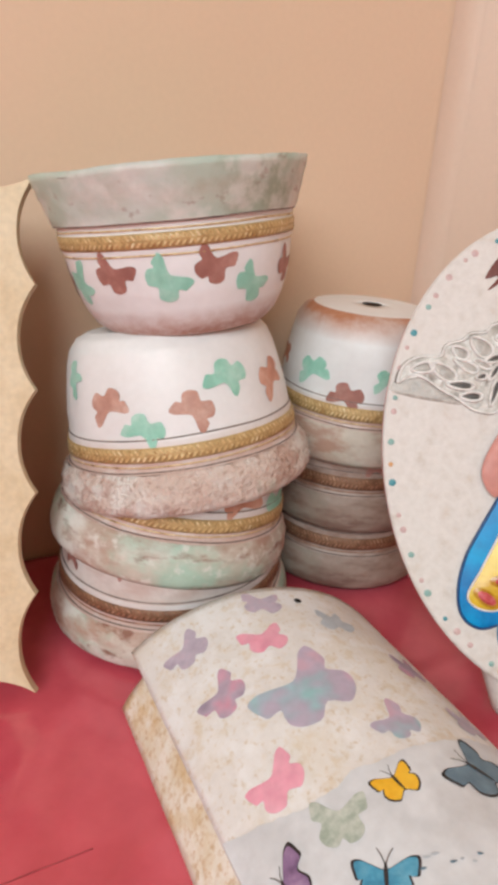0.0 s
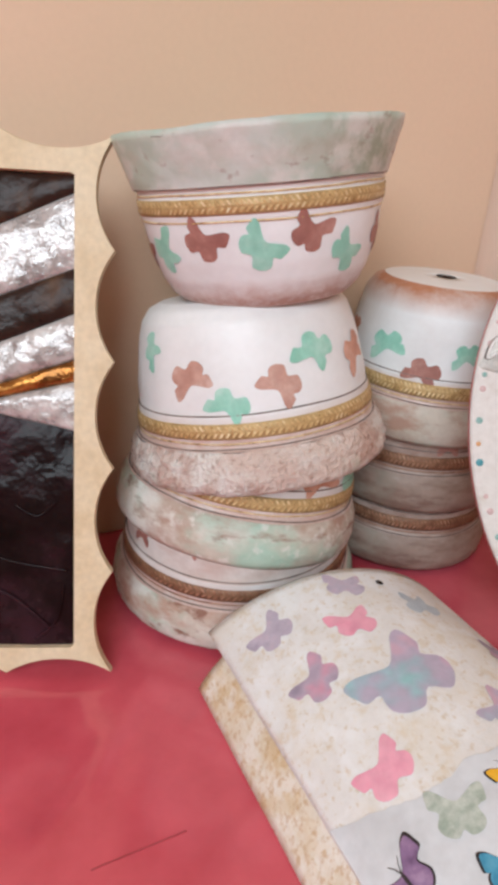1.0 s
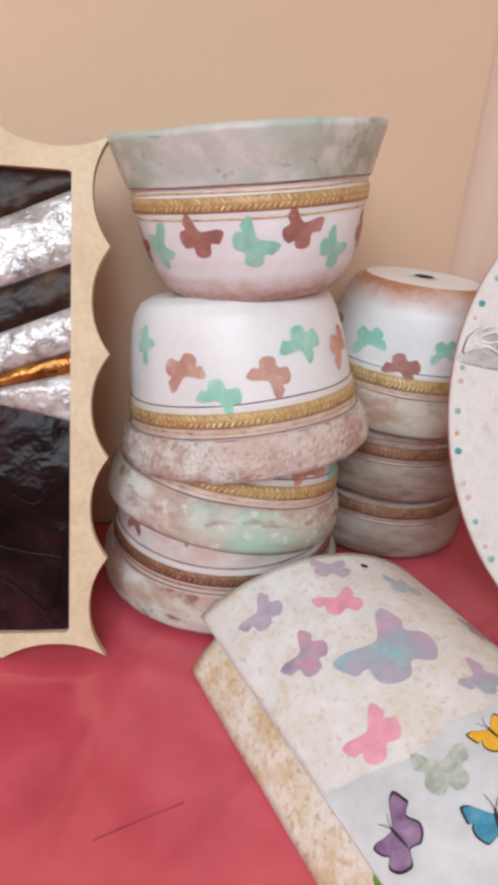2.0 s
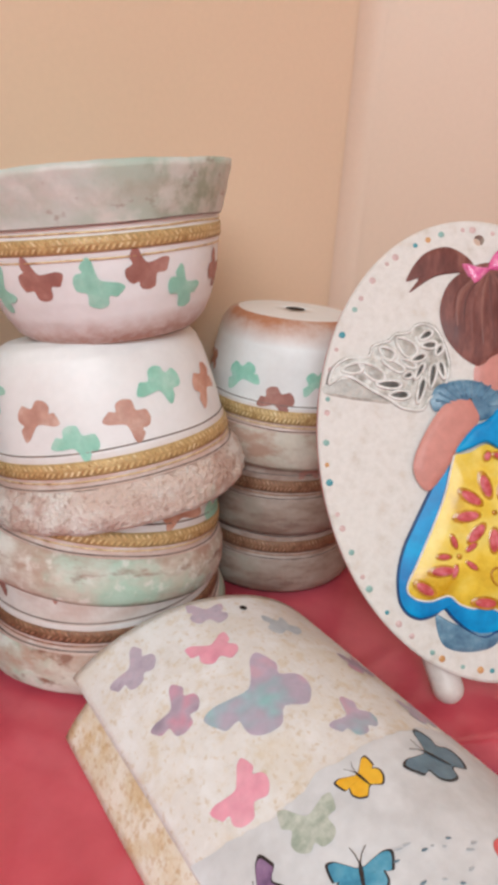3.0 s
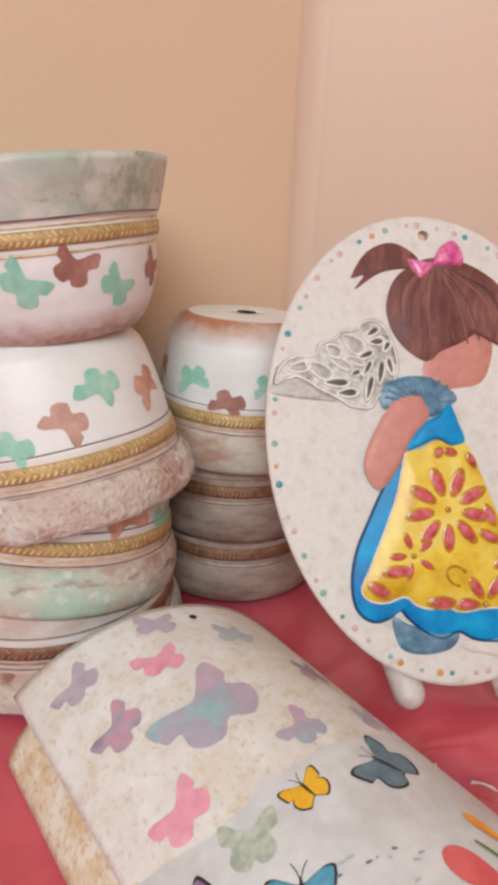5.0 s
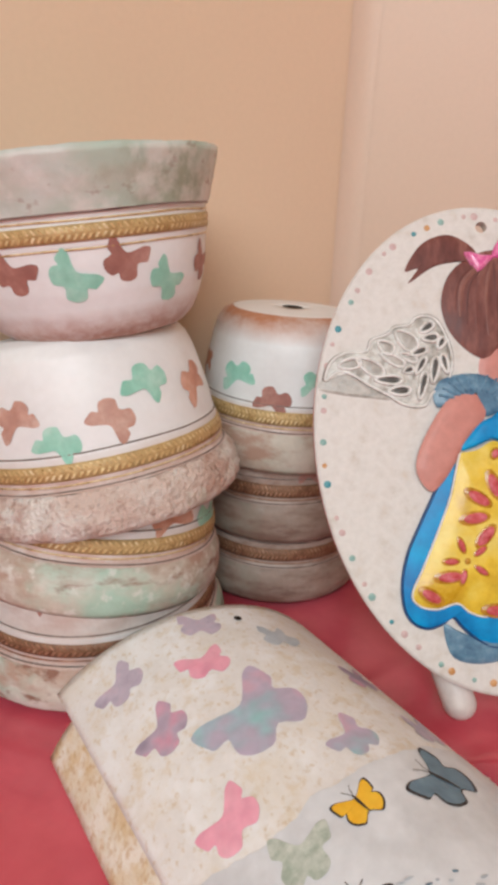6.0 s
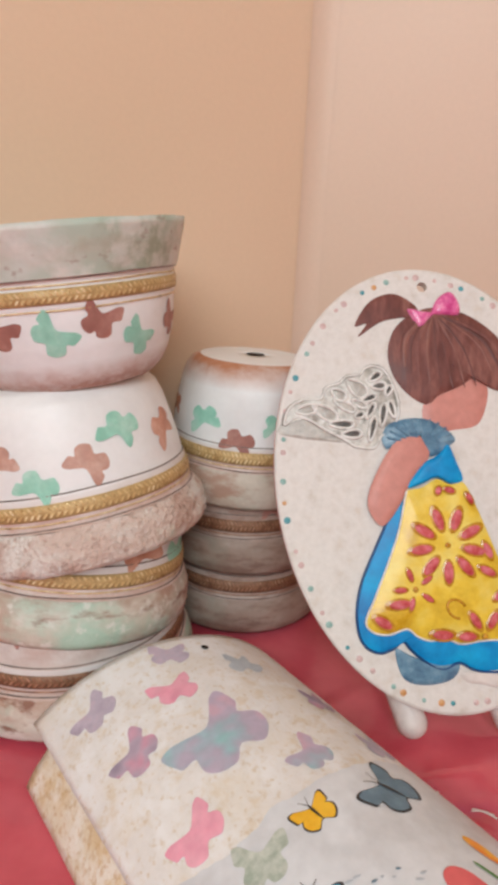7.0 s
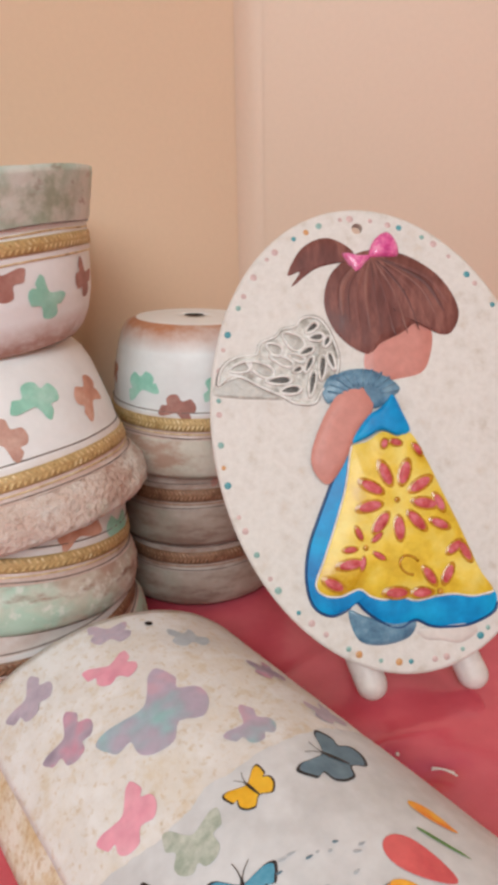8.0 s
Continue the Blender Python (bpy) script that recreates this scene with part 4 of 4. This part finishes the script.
# the relief picture: curving bands of foil, each a sheet of its own; heights at the right and at the left edge
IW, IH = IX1 - IX0, IY1 - IY0
bands = [(1.0, 1.0), (0.965, 0.72), (0.815, 0.60), (0.722, 0.50), (0.628, 0.44), (0.580, 0.46), (0.475, 0.62), (0.0, 0.0)]
paints = [M_DFOIL, M_SILVER, M_DFOIL, M_SILVER, M_CFOIL, M_SILVER, M_BFOIL]
for k, mat in enumerate(paints):
    bm = bmesh.new()
    nx, ny = 60, 26
    g = {}
    for i in range(nx + 1):
        t = i / nx
        sway = 0.03 * math.sin(t * 5.2 + 0.4) * (1 - t) * (0 if k == 0 else 1)
        sway2 = 0.03 * math.sin(t * 5.2 + 0.4) * (1 - t) * (0 if k == 6 else 1)
        hi = bands[k][1] + (bands[k][0] - bands[k][1]) * t ** 1.3 + sway
        lo = bands[k + 1][1] + (bands[k + 1][0] - bands[k + 1][1]) * t ** 1.3 + sway2
        for j in range(ny + 1):
            s = j / ny
            x, y = IX0 + IW * t, IY0 + IH * (lo + (hi - lo) * s)
            z = -0.0045 + 0.0028 * (4 * s * (1 - s)) ** 0.5 + 0.0009 * noise.noise((x * 60, y * 60, k)) + 0.0004 * noise.noise((x * 190, y * 190, k))
            g[i, j] = bm.verts.new((x, y, z))
    for i in range(nx):
        for j in range(ny):
            bm.faces.new((g[i, j], g[i + 1, j], g[i + 1, j + 1], g[i, j + 1]))
    part("foil_band", bm, mat, picture, {0: "", 1: "wrinkled silver foil", 4: "copper foil", 6: "dark purple glossy foil"}.get(k, ""))
# raised ridges pressed into the dark field
for pts in (((-0.075, 0.070), (-0.050, 0.062), (-0.024, 0.058)), ((-0.080, 0.052), (-0.055, 0.044), (-0.034, 0.026)), ((-0.042, 0.018), (-0.030, 0.03), (-0.026, 0.05)), ((-0.052, 0.094), (-0.040, 0.088), (-0.030, 0.096))):
    path = spline(pts, 10, False)
    bm = bmesh.new()
    ring_tube(bm, lambda s: (*path[min(len(path) - 1, round(s * (len(path) - 1)))], -0.0016), len(path) - 1, 0.0009, 6, False)
    part("ridge", bm, M_BFOIL, picture)
bm = bmesh.new(); box(bm, IX0 - 0.006, IX1 + 0.006, IY0 - 0.006, IY1 + 0.006, -0.0085, -0.0062)
part("backing_board", bm, M_FRAME, picture, smooth=False)
# strut at the back on which the frame leans
bm = bmesh.new()
box(bm, -FW / 2 - 0.02, -FW / 2 + 0.02, 0.03, 0.20, -0.0115, -0.0087, 0.001)
part("strut", bm, M_FRAME, picture, smooth=False)

# ---- oval plaque with a relief ----
PN = Vector((-0.051, -0.9071, 0.41785)).normalized()
PX = Vector((0.99842, -0.05612, 0)).normalized()
PY = PN.cross(PX).normalized()
PO = Vector((0.3412, 0.2270, 0.1696))
PLAQUE_POSE = Matrix(((PX.x, PY.x, PN.x, PO.x), (PX.y, PY.y, PN.y, PO.y), (PX.z, PY.z, PN.z, PO.z), (0, 0, 0, 1)))
plaque = thing("oval_plaque", PLAQUE_POSE, "ivory oval plaque with coloured enamel relief on a small stand", "plaque")
EC, EA, EB, ER = Vector((0.0665, -0.0252)), 0.0982, 0.1362, radians(8.8)


def oval(f, t):
    a, b = EA * f * math.cos(t), EB * f * math.sin(t)
    return (EC.x + a * math.cos(ER) - b * math.sin(ER), EC.y + a * math.sin(ER) + b * math.cos(ER))


HOLE = Vector((0.0586, 0.0982))
n = 120
bm = bmesh.new()
ring = lambda f, z: [bm.verts.new((*oval(f, math.tau * i / n), z)) for i in range(n)]
hole = lambda z, r: [bm.verts.new((HOLE.x + r * math.cos(math.tau * i / n), HOLE.y + r * math.sin(math.tau * i / n), z)) for i in range(n)]
lay = [hole(-0.0055, 0.0032), ring(1.0, -0.0055), ring(1.0, -0.0012), ring(0.993, -0.0004), ring(0.985, 0.0), hole(0.0, 0.0032)]
lay.append(lay[0])
for k, (p, q) in enumerate(zip(lay, lay[1:])):
    for i in range(n):
        f = bm.faces.new((p[i], p[(i + 1) % n], q[(i + 1) % n], q[i]))
        f.material_index = 1 if k in (1,) else 0
part("board", bm, [M_BOARD, M_EDGE], plaque, smooth=False)
# dots round the rim
kinds = [M_TEAL, M_DOTPINK, M_TEAL, M_DOTGREEN, M_DOTPINK, M_DOTGREEN, M_DOTPINK, M_DOTOCHRE, M_DOTPINK]
for i in range(60):
    t = math.tau * (i + 0.22 * math.sin(i * 2.4)) / 60
    x, y = oval(0.952 + 0.005 * math.sin(i * 5.1), t)
    r = 0.0017 + 0.0004 * math.sin(i * 3.7)
    pts = [(x + r * math.cos(a), y + r * math.sin(a)) for a in (math.tau * q / 12 for q in range(12))]
    part("painted_dot", blob(pts, 0.0005, 2), kinds[(i * 4 + i // 7) % 9], plaque)


def relief(name, pts, mat, rise, base=0.0, label="", parent=None, per=8):
    return part(name, blob(spline(pts, per), rise, 6, base), mat, parent or plaque, label)


# brushed brown shapes
relief("brown_tuft", [(0.0157, 0.0712), (0.025, 0.087), (0.040, 0.0930), (0.054, 0.0860), (0.056, 0.078), (0.046, 0.0775), (0.032, 0.074), (0.018, 0.0640), (0.023, 0.0725)], M_HAIR, 0.0012)
dome = relief("brown_dome", [(0.0365, 0.056), (0.043, 0.073), (0.062, 0.0845), (0.085, 0.082), (0.106, 0.068), (0.1165, 0.048), (0.111, 0.034), (0.101, 0.0345), (0.094, 0.0425), (0.082, 0.034), (0.068, 0.0275), (0.0615, 0.0225), (0.050, 0.028), (0.040, 0.040)], M_HAIR, 0.0022, 0.0004)
relief("peach_oval", [(0.062, 0.031), (0.072, 0.040), (0.088, 0.042), (0.099, 0.036), (0.098, 0.022), (0.092, 0.011), (0.078, 0.0075), (0.064, 0.006), (0.058, 0.016)], M_SKIN, 0.0010)
relief("peach_bean", [(0.0509, 0.0033), (0.0573, 0.0011), (0.0608, -0.0048), (0.0602, -0.0117), (0.0541, -0.0191), (0.0481, -0.0285), (0.0433, -0.0389), (0.0370, -0.0484), (0.0320, -0.0522), (0.0272, -0.0484), (0.0237, -0.0411), (0.0243, -0.0320), (0.0294, -0.0192), (0.0357, -0.0078), (0.0426, 0.0008)], M_SKIN, 0.0016, 0.0030)
# strokes of the brush fanning out over the dome
for k in range(13):
    a = radians(196 + 12.5 * k)
    c0 = Vector((0.066 + 0.005 * math.cos(a), 0.0800 + 0.002 * math.sin(a)))
    c2 = Vector((0.0765 + 0.034 * math.cos(a), 0.0565 + 0.0235 * math.sin(a)))
    c1 = c0.lerp(c2, 0.55) + Vector((0.006 * math.cos(a), 0.004))
    mid = spline([c0, c1, c2], 7, False)
    wide = 0.0011 + 0.0006 * math.sin(k * 2.3)
    left, right = [], []
    for q, p in enumerate(mid):
        d = (mid[min(q + 1, len(mid) - 1)] - mid[max(q - 1, 0)]).normalized()
        w = wide * math.sin(math.pi * (q + 0.4) / (len(mid) - 0.2)) ** 0.7
        left.append((p + Vector((-d.y, d.x)) * w)[:])
        right.append((p - Vector((-d.y, d.x)) * w)[:])
    bm = bmesh.new()
    vl = [bm.verts.new((*p, 0.00245)) for p in left]
    vr = [bm.verts.new((*p, 0.00245)) for p in right]
    vm = [bm.verts.new((*p, 0.00275)) for p in (m[:] for m in mid)]
    for q in range(len(mid) - 1):
        bm.faces.new((vl[q], vl[q + 1], vm[q + 1], vm[q]))
        bm.faces.new((vm[q], vm[q + 1], vr[q + 1], vr[q]))
    part("brush_stroke", bm, (M_HAIR, M_STROKE, M_HAIR2)[k % 3], dome)
# bow
relief("bow_loop", [(0.049, 0.083), (0.0515, 0.077), (0.056, 0.071), (0.0615, 0.0755), (0.0655, 0.081), (0.058, 0.0815)], M_BOW, 0.003, 0.0012, "glossy magenta bow loop")
relief("bow_loop", [(0.0645, 0.081), (0.068, 0.0905), (0.076, 0.0955), (0.0815, 0.089), (0.0815, 0.081), (0.072, 0.080)], M_BOW, 0.003, 0.0012, "glossy magenta bow loop")
# openwork wing: a pewter sheet with a flat tail, ringed hollows and a scalloped outline
relief("wing_tail", [(-0.0308, 0.0021), (-0.0272, 0.0095), (-0.0200, 0.0128), (-0.0089, 0.0089), (0.0022, 0.0029), (0.0102, -0.0024), (-0.0025, -0.0020), (-0.0182, -0.0008)], M_PEWTER, 0.0006, 0.0, "dull flat pewter strip")
WING = [(-0.0271, 0.0069), (-0.0247, 0.0165), (-0.0169, 0.0224), (-0.0049, 0.0240), (-0.0021, 0.0304), (0.0067, 0.0342), (0.0105, 0.0381), (0.0188, 0.0400), (0.0220, 0.0439), (0.0274, 0.0454), (0.0338, 0.0430), (0.0393, 0.0341), (0.0429, 0.0213), (0.0403, 0.0085), (0.0324, 0.0019), (0.0276, -0.0052), (0.0165, -0.0048), (0.0086, -0.0002), (-0.0025, 0.0050), (-0.0121, 0.0105), (-0.0200, 0.0119)]
wing = relief("wing", WING, M_WINGSHEET, 0.0012, 0.0004, "openwork pewter wing")


def hollow(x, y, length, width, turn, deep):
    """A slit in the wing: a dark leaf ringed by a bright raised strand."""
    c, s = math.cos(radians(turn)), math.sin(radians(turn))

    def spot(a, f=1.0):
        px, py = math.cos(a) * length / 2 * f, math.sin(a) * width * 0.62 * f * (1 + 0.3 * math.cos(a))
        return (x + px * c - py * s, y + px * s + py * c)

    part("slit", blob([spot(math.tau * k / 18, 0.9) for k in range(18)], 0.0003, 2, 0.0017), M_SLIT if deep else M_PEWTER, wing)
    bm = bmesh.new()
    ring_tube(bm, lambda q: (*spot(math.tau * q, 1.15), 0.0020 + 0.0004 * math.sin(9 * q + x * 900)), 22, 0.0009, 6)
    part("feather", bm, M_WING, wing)


for x, y, length, width, turn, deep in (
        (0.0281, 0.0386, 0.0075, 0.0030, 35, 1), (0.0303, 0.0330, 0.0080, 0.0032, 8, 1), (0.0364, 0.0302, 0.0060, 0.0026, 65, 1), (0.0243, 0.0250, 0.0085, 0.0028, 25, 1),
        (0.0330, 0.0150, 0.0130, 0.0030, 82, 1), (0.0387, 0.0187, 0.0095, 0.0026, 105, 1), (0.0266, 0.0060, 0.0140, 0.0028, 78, 1), (0.0253, 0.0172, 0.0095, 0.0024, 62, 1),
        (0.0076, 0.0084, 0.0130, 0.0034, 0, 1), (0.0139, 0.0026, 0.0105, 0.0034, 4, 1), (0.0186, 0.0144, 0.0055, 0.0026, 22, 1),
        (-0.0026, 0.0154, 0.0150, 0.0050, -28, 0), (0.0169, 0.0313, 0.0130, 0.0060, -38, 0), (0.0058, 0.0268, 0.0090, 0.0044, -35, 0), (0.0095, 0.0200, 0.0130, 0.0034, -24, 0), (-0.0140, 0.0165, 0.0110, 0.0040, 12, 0), (0.0185, 0.0215, 0.0090, 0.0026, -20, 0)):
    hollow(x, y, length, width, turn, deep)
rim_pts = spline(WING, 8)
bm = bmesh.new()
ring_tube(bm, lambda s: (*rim_pts[round(s * len(rim_pts)) % len(rim_pts)], 0.0012), len(rim_pts), 0.0008, 6)
part("wing_outline", bm, M_WING, wing)
bm = bmesh.new()
ring_tube(bm, lambda s: (*(rim_pts[round(s * len(rim_pts)) % len(rim_pts)] * 1.03 + Vector((-0.0004, -0.0003))), 0.0002), len(rim_pts), 0.0004, 5)
part("pencil_line", bm, M_LINE, wing)
# ruffled collar
collar = relief("ruffle", [(0.0324, 0.0003), (0.0355, 0.0084), (0.0419, 0.0117), (0.0515, 0.0137), (0.0611, 0.0130), (0.0692, 0.0092), (0.0740, 0.0061), (0.0778, 0.0013), (0.0740, -0.0029), (0.0691, -0.0068), (0.0618, -0.0095), (0.0605, -0.0022), (0.0563, 0.0025), (0.0499, 0.0033), (0.0419, -0.0004), (0.0356, -0.0059)], M_DENIM, 0.0018, 0.0016, "steel blue ruffle")
for k in range(11):
    a = radians(170 - 16 * k)
    bm = bmesh.new()
    p0 = Vector((0.056 + 0.010 * math.cos(a), -0.002 + 0.006 * math.sin(a)))
    p1 = Vector((0.056 + 0.021 * math.cos(a), -0.002 + 0.0155 * math.sin(a)))
    ring_tube(bm, lambda s: (*p0.lerp(p1, s), 0.0030), 4, 0.0008, 5, False)
    part("pleat", bm, M_DENIM, collar)
# blue bodice and skirt, yellow apron
relief("blue_bodice", [(0.0730, -0.0023), (0.0778, -0.0124), (0.0815, -0.0232), (0.0739, -0.0258), (0.0653, -0.0225), (0.0563, -0.0266), (0.0490, -0.0292), (0.0477, -0.0269), (0.0515, -0.0214), (0.0573, -0.0140), (0.0643, -0.0101), (0.0682, -0.0068)], M_SKY, 0.0026, 0.0030, "glossy bright blue enamel bodice")
relief("blue_skirt", [(0.0450, -0.0345), (0.0389, -0.0422), (0.0332, -0.0548), (0.0264, -0.0704), (0.0202, -0.0860), (0.0175, -0.1014), (0.0188, -0.1152), (0.0235, -0.1228), (0.0313, -0.1258), (0.0391, -0.1233), (0.0447, -0.1190), (0.0501, -0.1241), (0.0595, -0.1311), (0.0689, -0.1341), (0.0780, -0.1305), (0.0862, -0.1340), (0.0942, -0.1353), (0.1090, -0.1346), (0.1227, -0.1291), (0.1265, -0.1230), (0.1220, -0.1140), (0.0950, -0.1080), (0.0700, -0.0980), (0.0550, -0.0750)], M_SKY, 0.0024, 0.0006, "glossy bright blue enamel skirt with a scalloped hem")
apron = relief("yellow_apron", [(0.0470, -0.0310), (0.0458, -0.0358), (0.0421, -0.0546), (0.0358, -0.0734), (0.0280, -0.0936), (0.0225, -0.1075), (0.0266, -0.1136), (0.0359, -0.1150), (0.0466, -0.1116), (0.0532, -0.1158), (0.0610, -0.1179), (0.0689, -0.1163), (0.0784, -0.1193), (0.0900, -0.1175), (0.1005, -0.1168), (0.1120, -0.1185), (0.1237, -0.1165), (0.1164, -0.1033), (0.1066, -0.0787), (0.0981, -0.0589), (0.0895, -0.0389), (0.0820, -0.0250), (0.0739, -0.0264), (0.0653, -0.0234), (0.0563, -0.0286)], M_APRON, 0.0024, 0.0028, "glossy yellow enamel apron with pink flowers")
for nm, pts, mat, z, r in (("apron_edge", [(0.0470, -0.0310), (0.0458, -0.0358), (0.0421, -0.0546), (0.0358, -0.0734), (0.0280, -0.0936), (0.0225, -0.1075), (0.0266, -0.1136), (0.0359, -0.1150), (0.0466, -0.1116), (0.0532, -0.1158), (0.0610, -0.1179), (0.0689, -0.1163), (0.0784, -0.1193), (0.0900, -0.1175), (0.1005, -0.1168), (0.1120, -0.1185), (0.1237, -0.1165)], M_WING, 0.0034, 0.0006),
                           ("skirt_edge", [(0.0389, -0.0422), (0.0332, -0.0548), (0.0264, -0.0704), (0.0202, -0.0860), (0.0175, -0.1014), (0.0188, -0.1152), (0.0235, -0.1228), (0.0313, -0.1258), (0.0391, -0.1233), (0.0447, -0.1190), (0.0501, -0.1241), (0.0595, -0.1311), (0.0689, -0.1341), (0.0780, -0.1305), (0.0862, -0.1340), (0.0942, -0.1353), (0.1090, -0.1346), (0.1227, -0.1291), (0.1265, -0.1230)], M_NAVY, 0.0012, 0.0008)):
    line = spline(pts, 8, False)
    bm = bmesh.new()
    ring_tube(bm, lambda q: (*line[min(len(line) - 1, round(q * (len(line) - 1)))], z), len(line) - 1, r, 6, False)
    part(nm, bm, mat, plaque)
relief("grey_shoe", [(0.0405, -0.1235), (0.050, -0.1270), (0.066, -0.1315), (0.0785, -0.1315), (0.074, -0.1400), (0.058, -0.1435), (0.045, -0.1395)], M_DENIM, 0.0016, 0.0003)
relief("white_shoe", [(0.079, -0.136), (0.092, -0.1345), (0.108, -0.1335), (0.114, -0.1385), (0.104, -0.1445), (0.092, -0.1425), (0.083, -0.1415)], M_PEG, 0.0012, 0.0003)


def apron_petal(x, y, length, width, turn):
    c, s = math.cos(radians(turn)), math.sin(radians(turn))
    def pts(f):
        return [(x + a * c - b * s, y + a * s + b * c) for a, b in ((math.cos(t) * length * 0.56 * f, math.sin(t) * width * 0.58 * f) for t in (math.tau * k / 16 for k in range(16)))]
    top = 0.0050
    rim = part("petal", blob(pts(1.30), 0.0006, 3, top), M_AMBER, apron)
    part("petal_fill", blob(pts(0.9), 0.0009, 3, top + 0.0006), M_PETAL, rim)


def apron_flower(x, y, r, cnt, size, start, skip=()):
    for k in range(cnt):
        if k in skip:
            continue
        a = start + 360 * k / cnt
        apron_petal(x + r * math.cos(radians(a)), y + r * math.sin(radians(a)), size, size * 0.42, a)
    pts = [(x + 0.002 * math.cos(t), y + 0.002 * math.sin(t)) for t in (math.tau * k / 12 for k in range(12))]
    part("flower_eye", blob(pts, 0.0012, 3, 0.0048), M_AMBER, apron)


apron_flower(0.0709, -0.0626, 0.0160, 9, 0.0128, -9)
apron_flower(0.0513, -0.0887, 0.0088, 5, 0.0072, 40)
apron_flower(0.0923, -0.1146, 0.0105, 6, 0.0105, 62, (3, 4, 5))
apron_petal(0.0422, -0.0975, 0.0130, 0.0050, 8)
apron_petal(0.0322, -0.1080, 0.0110, 0.0052, -28)
apron_petal(0.0673, -0.1142, 0.0120, 0.0052, 0)
apron_petal(0.0828, -0.1143, 0.0085, 0.0040, -8)
apron_petal(0.0656, -0.0304, 0.0050, 0.0034, 70)
apron_petal(0.0723, -0.0299, 0.0062, 0.0034, -15)
apron_petal(0.0845, -0.0345, 0.0070, 0.0032, -60)
apron_petal(0.0945, -0.0770, 0.0100, 0.0044, -25)
apron_petal(0.0950, -0.0650, 0.0095, 0.0042, -65)
apron_petal(0.1080, -0.0930, 0.0110, 0.0042, -62)
apron_petal(0.1020, -0.0905, 0.0095, 0.0042, 40)
bm = bmesh.new()
ring_tube(bm, lambda s: (0.0759 + 0.0058 * math.cos(radians(35 + 250 * s)), -0.0993 + 0.0054 * math.sin(radians(20 + 250 * s)), 0.0052), 24, 0.0008, 6, False)
part("curl", bm, M_AMBER, apron)

# stand: two rounded pegs in front, a crossbar and a rear leg behind
stand = thing("plaque_stand", pose(0.422, 0.19, 0.0), "small white painted stand with two rounded pegs, under the plaque", "display stand")


def capsule(p0, p1, r):
    bm = bmesh.new()
    p0, p1 = Vector(p0), Vector(p1)
    L = (p1 - p0).length
    prof = [(r * math.sin(radians(a)), -r * math.cos(radians(a))) for a in range(4, 91, 14)] + [(r, L)] + [(r * math.cos(radians(a)), L + r * math.sin(radians(a))) for a in range(14, 88, 14)]
    bm2 = revolve(prof, 24)
    m = Matrix.Translation(p0) @ (p1 - p0).to_track_quat("Z", "Y").to_matrix().to_4x4()
    bm2.transform(m)
    bm.free()
    return bm2


part("peg", capsule((-0.029, -0.022, 0.0092), (-0.040, 0.012, 0.040), 0.0092), M_PEG, stand)
part("peg", capsule((0.033, -0.022, 0.0092), (0.022, 0.014, 0.040), 0.0092), M_PEG, stand)
part("rear_leg", capsule((-0.01, 0.11, 0.006), (-0.01, 0.055, 0.13), 0.006), M_PEG, stand)
part("crossbar", capsule((-0.045, 0.016, 0.040), (0.03, 0.018, 0.040), 0.006), M_PEG, stand)

# dark scuff across the cloth
bm = bmesh.new()
scuff = spline([(0.146, 0.0425), (0.160, 0.0512), (0.182, 0.0645)], 10, False)
ring_tube(bm, lambda q: (*scuff[min(len(scuff) - 1, round(q * (len(scuff) - 1)))], crease(*scuff[min(len(scuff) - 1, round(q * (len(scuff) - 1)))]) + 0.0001), len(scuff) - 1, 0.00035, 5, False)
part("scuff", bm, M_EDGE2, cloth)

# white scrap and crumbs on the cloth
scrap = thing("thread_scrap", pose(0.413, 0.112, 0.0), "tiny white frayed scrap of thread lying on the red cloth", "scrap")
for dx, dy, turn, l in ((0, 0, -25, 0.011), (0.002, -0.0015, -38, 0.009), (-0.002, 0.0005, -10, 0.008)):
    bm = bmesh.new()
    c, s = math.cos(radians(turn)), math.sin(radians(turn))
    ring_tube(bm, lambda q: (dx + (q - 0.5) * l * c, dy + (q - 0.5) * l * s, 0.0008 + 0.0006 * math.sin(3 * q)), 6, 0.0005, 5, False)
    part("strand", bm, M_PEG, scrap)

for x, y, r in ((0.395, 0.128, 0.0011), (0.279, 0.096, 0.0008), (0.318, 0.185, 0.0007)):
    crumb = thing("crumb", pose(x, y, crease(x, y) + r * 0.7), "tiny white crumb lying on the red oilcloth", "crumb", "crumbs on the cloth")
    bm = bmesh.new()
    bmesh.ops.create_icosphere(bm, subdivisions=2, radius=r)
    for v in bm.verts:
        v.co *= 1 + 0.35 * noise.noise(v.co * 900 + Vector((x * 90, 0, 0)))
    part("grain", bm, M_PEG, crumb)
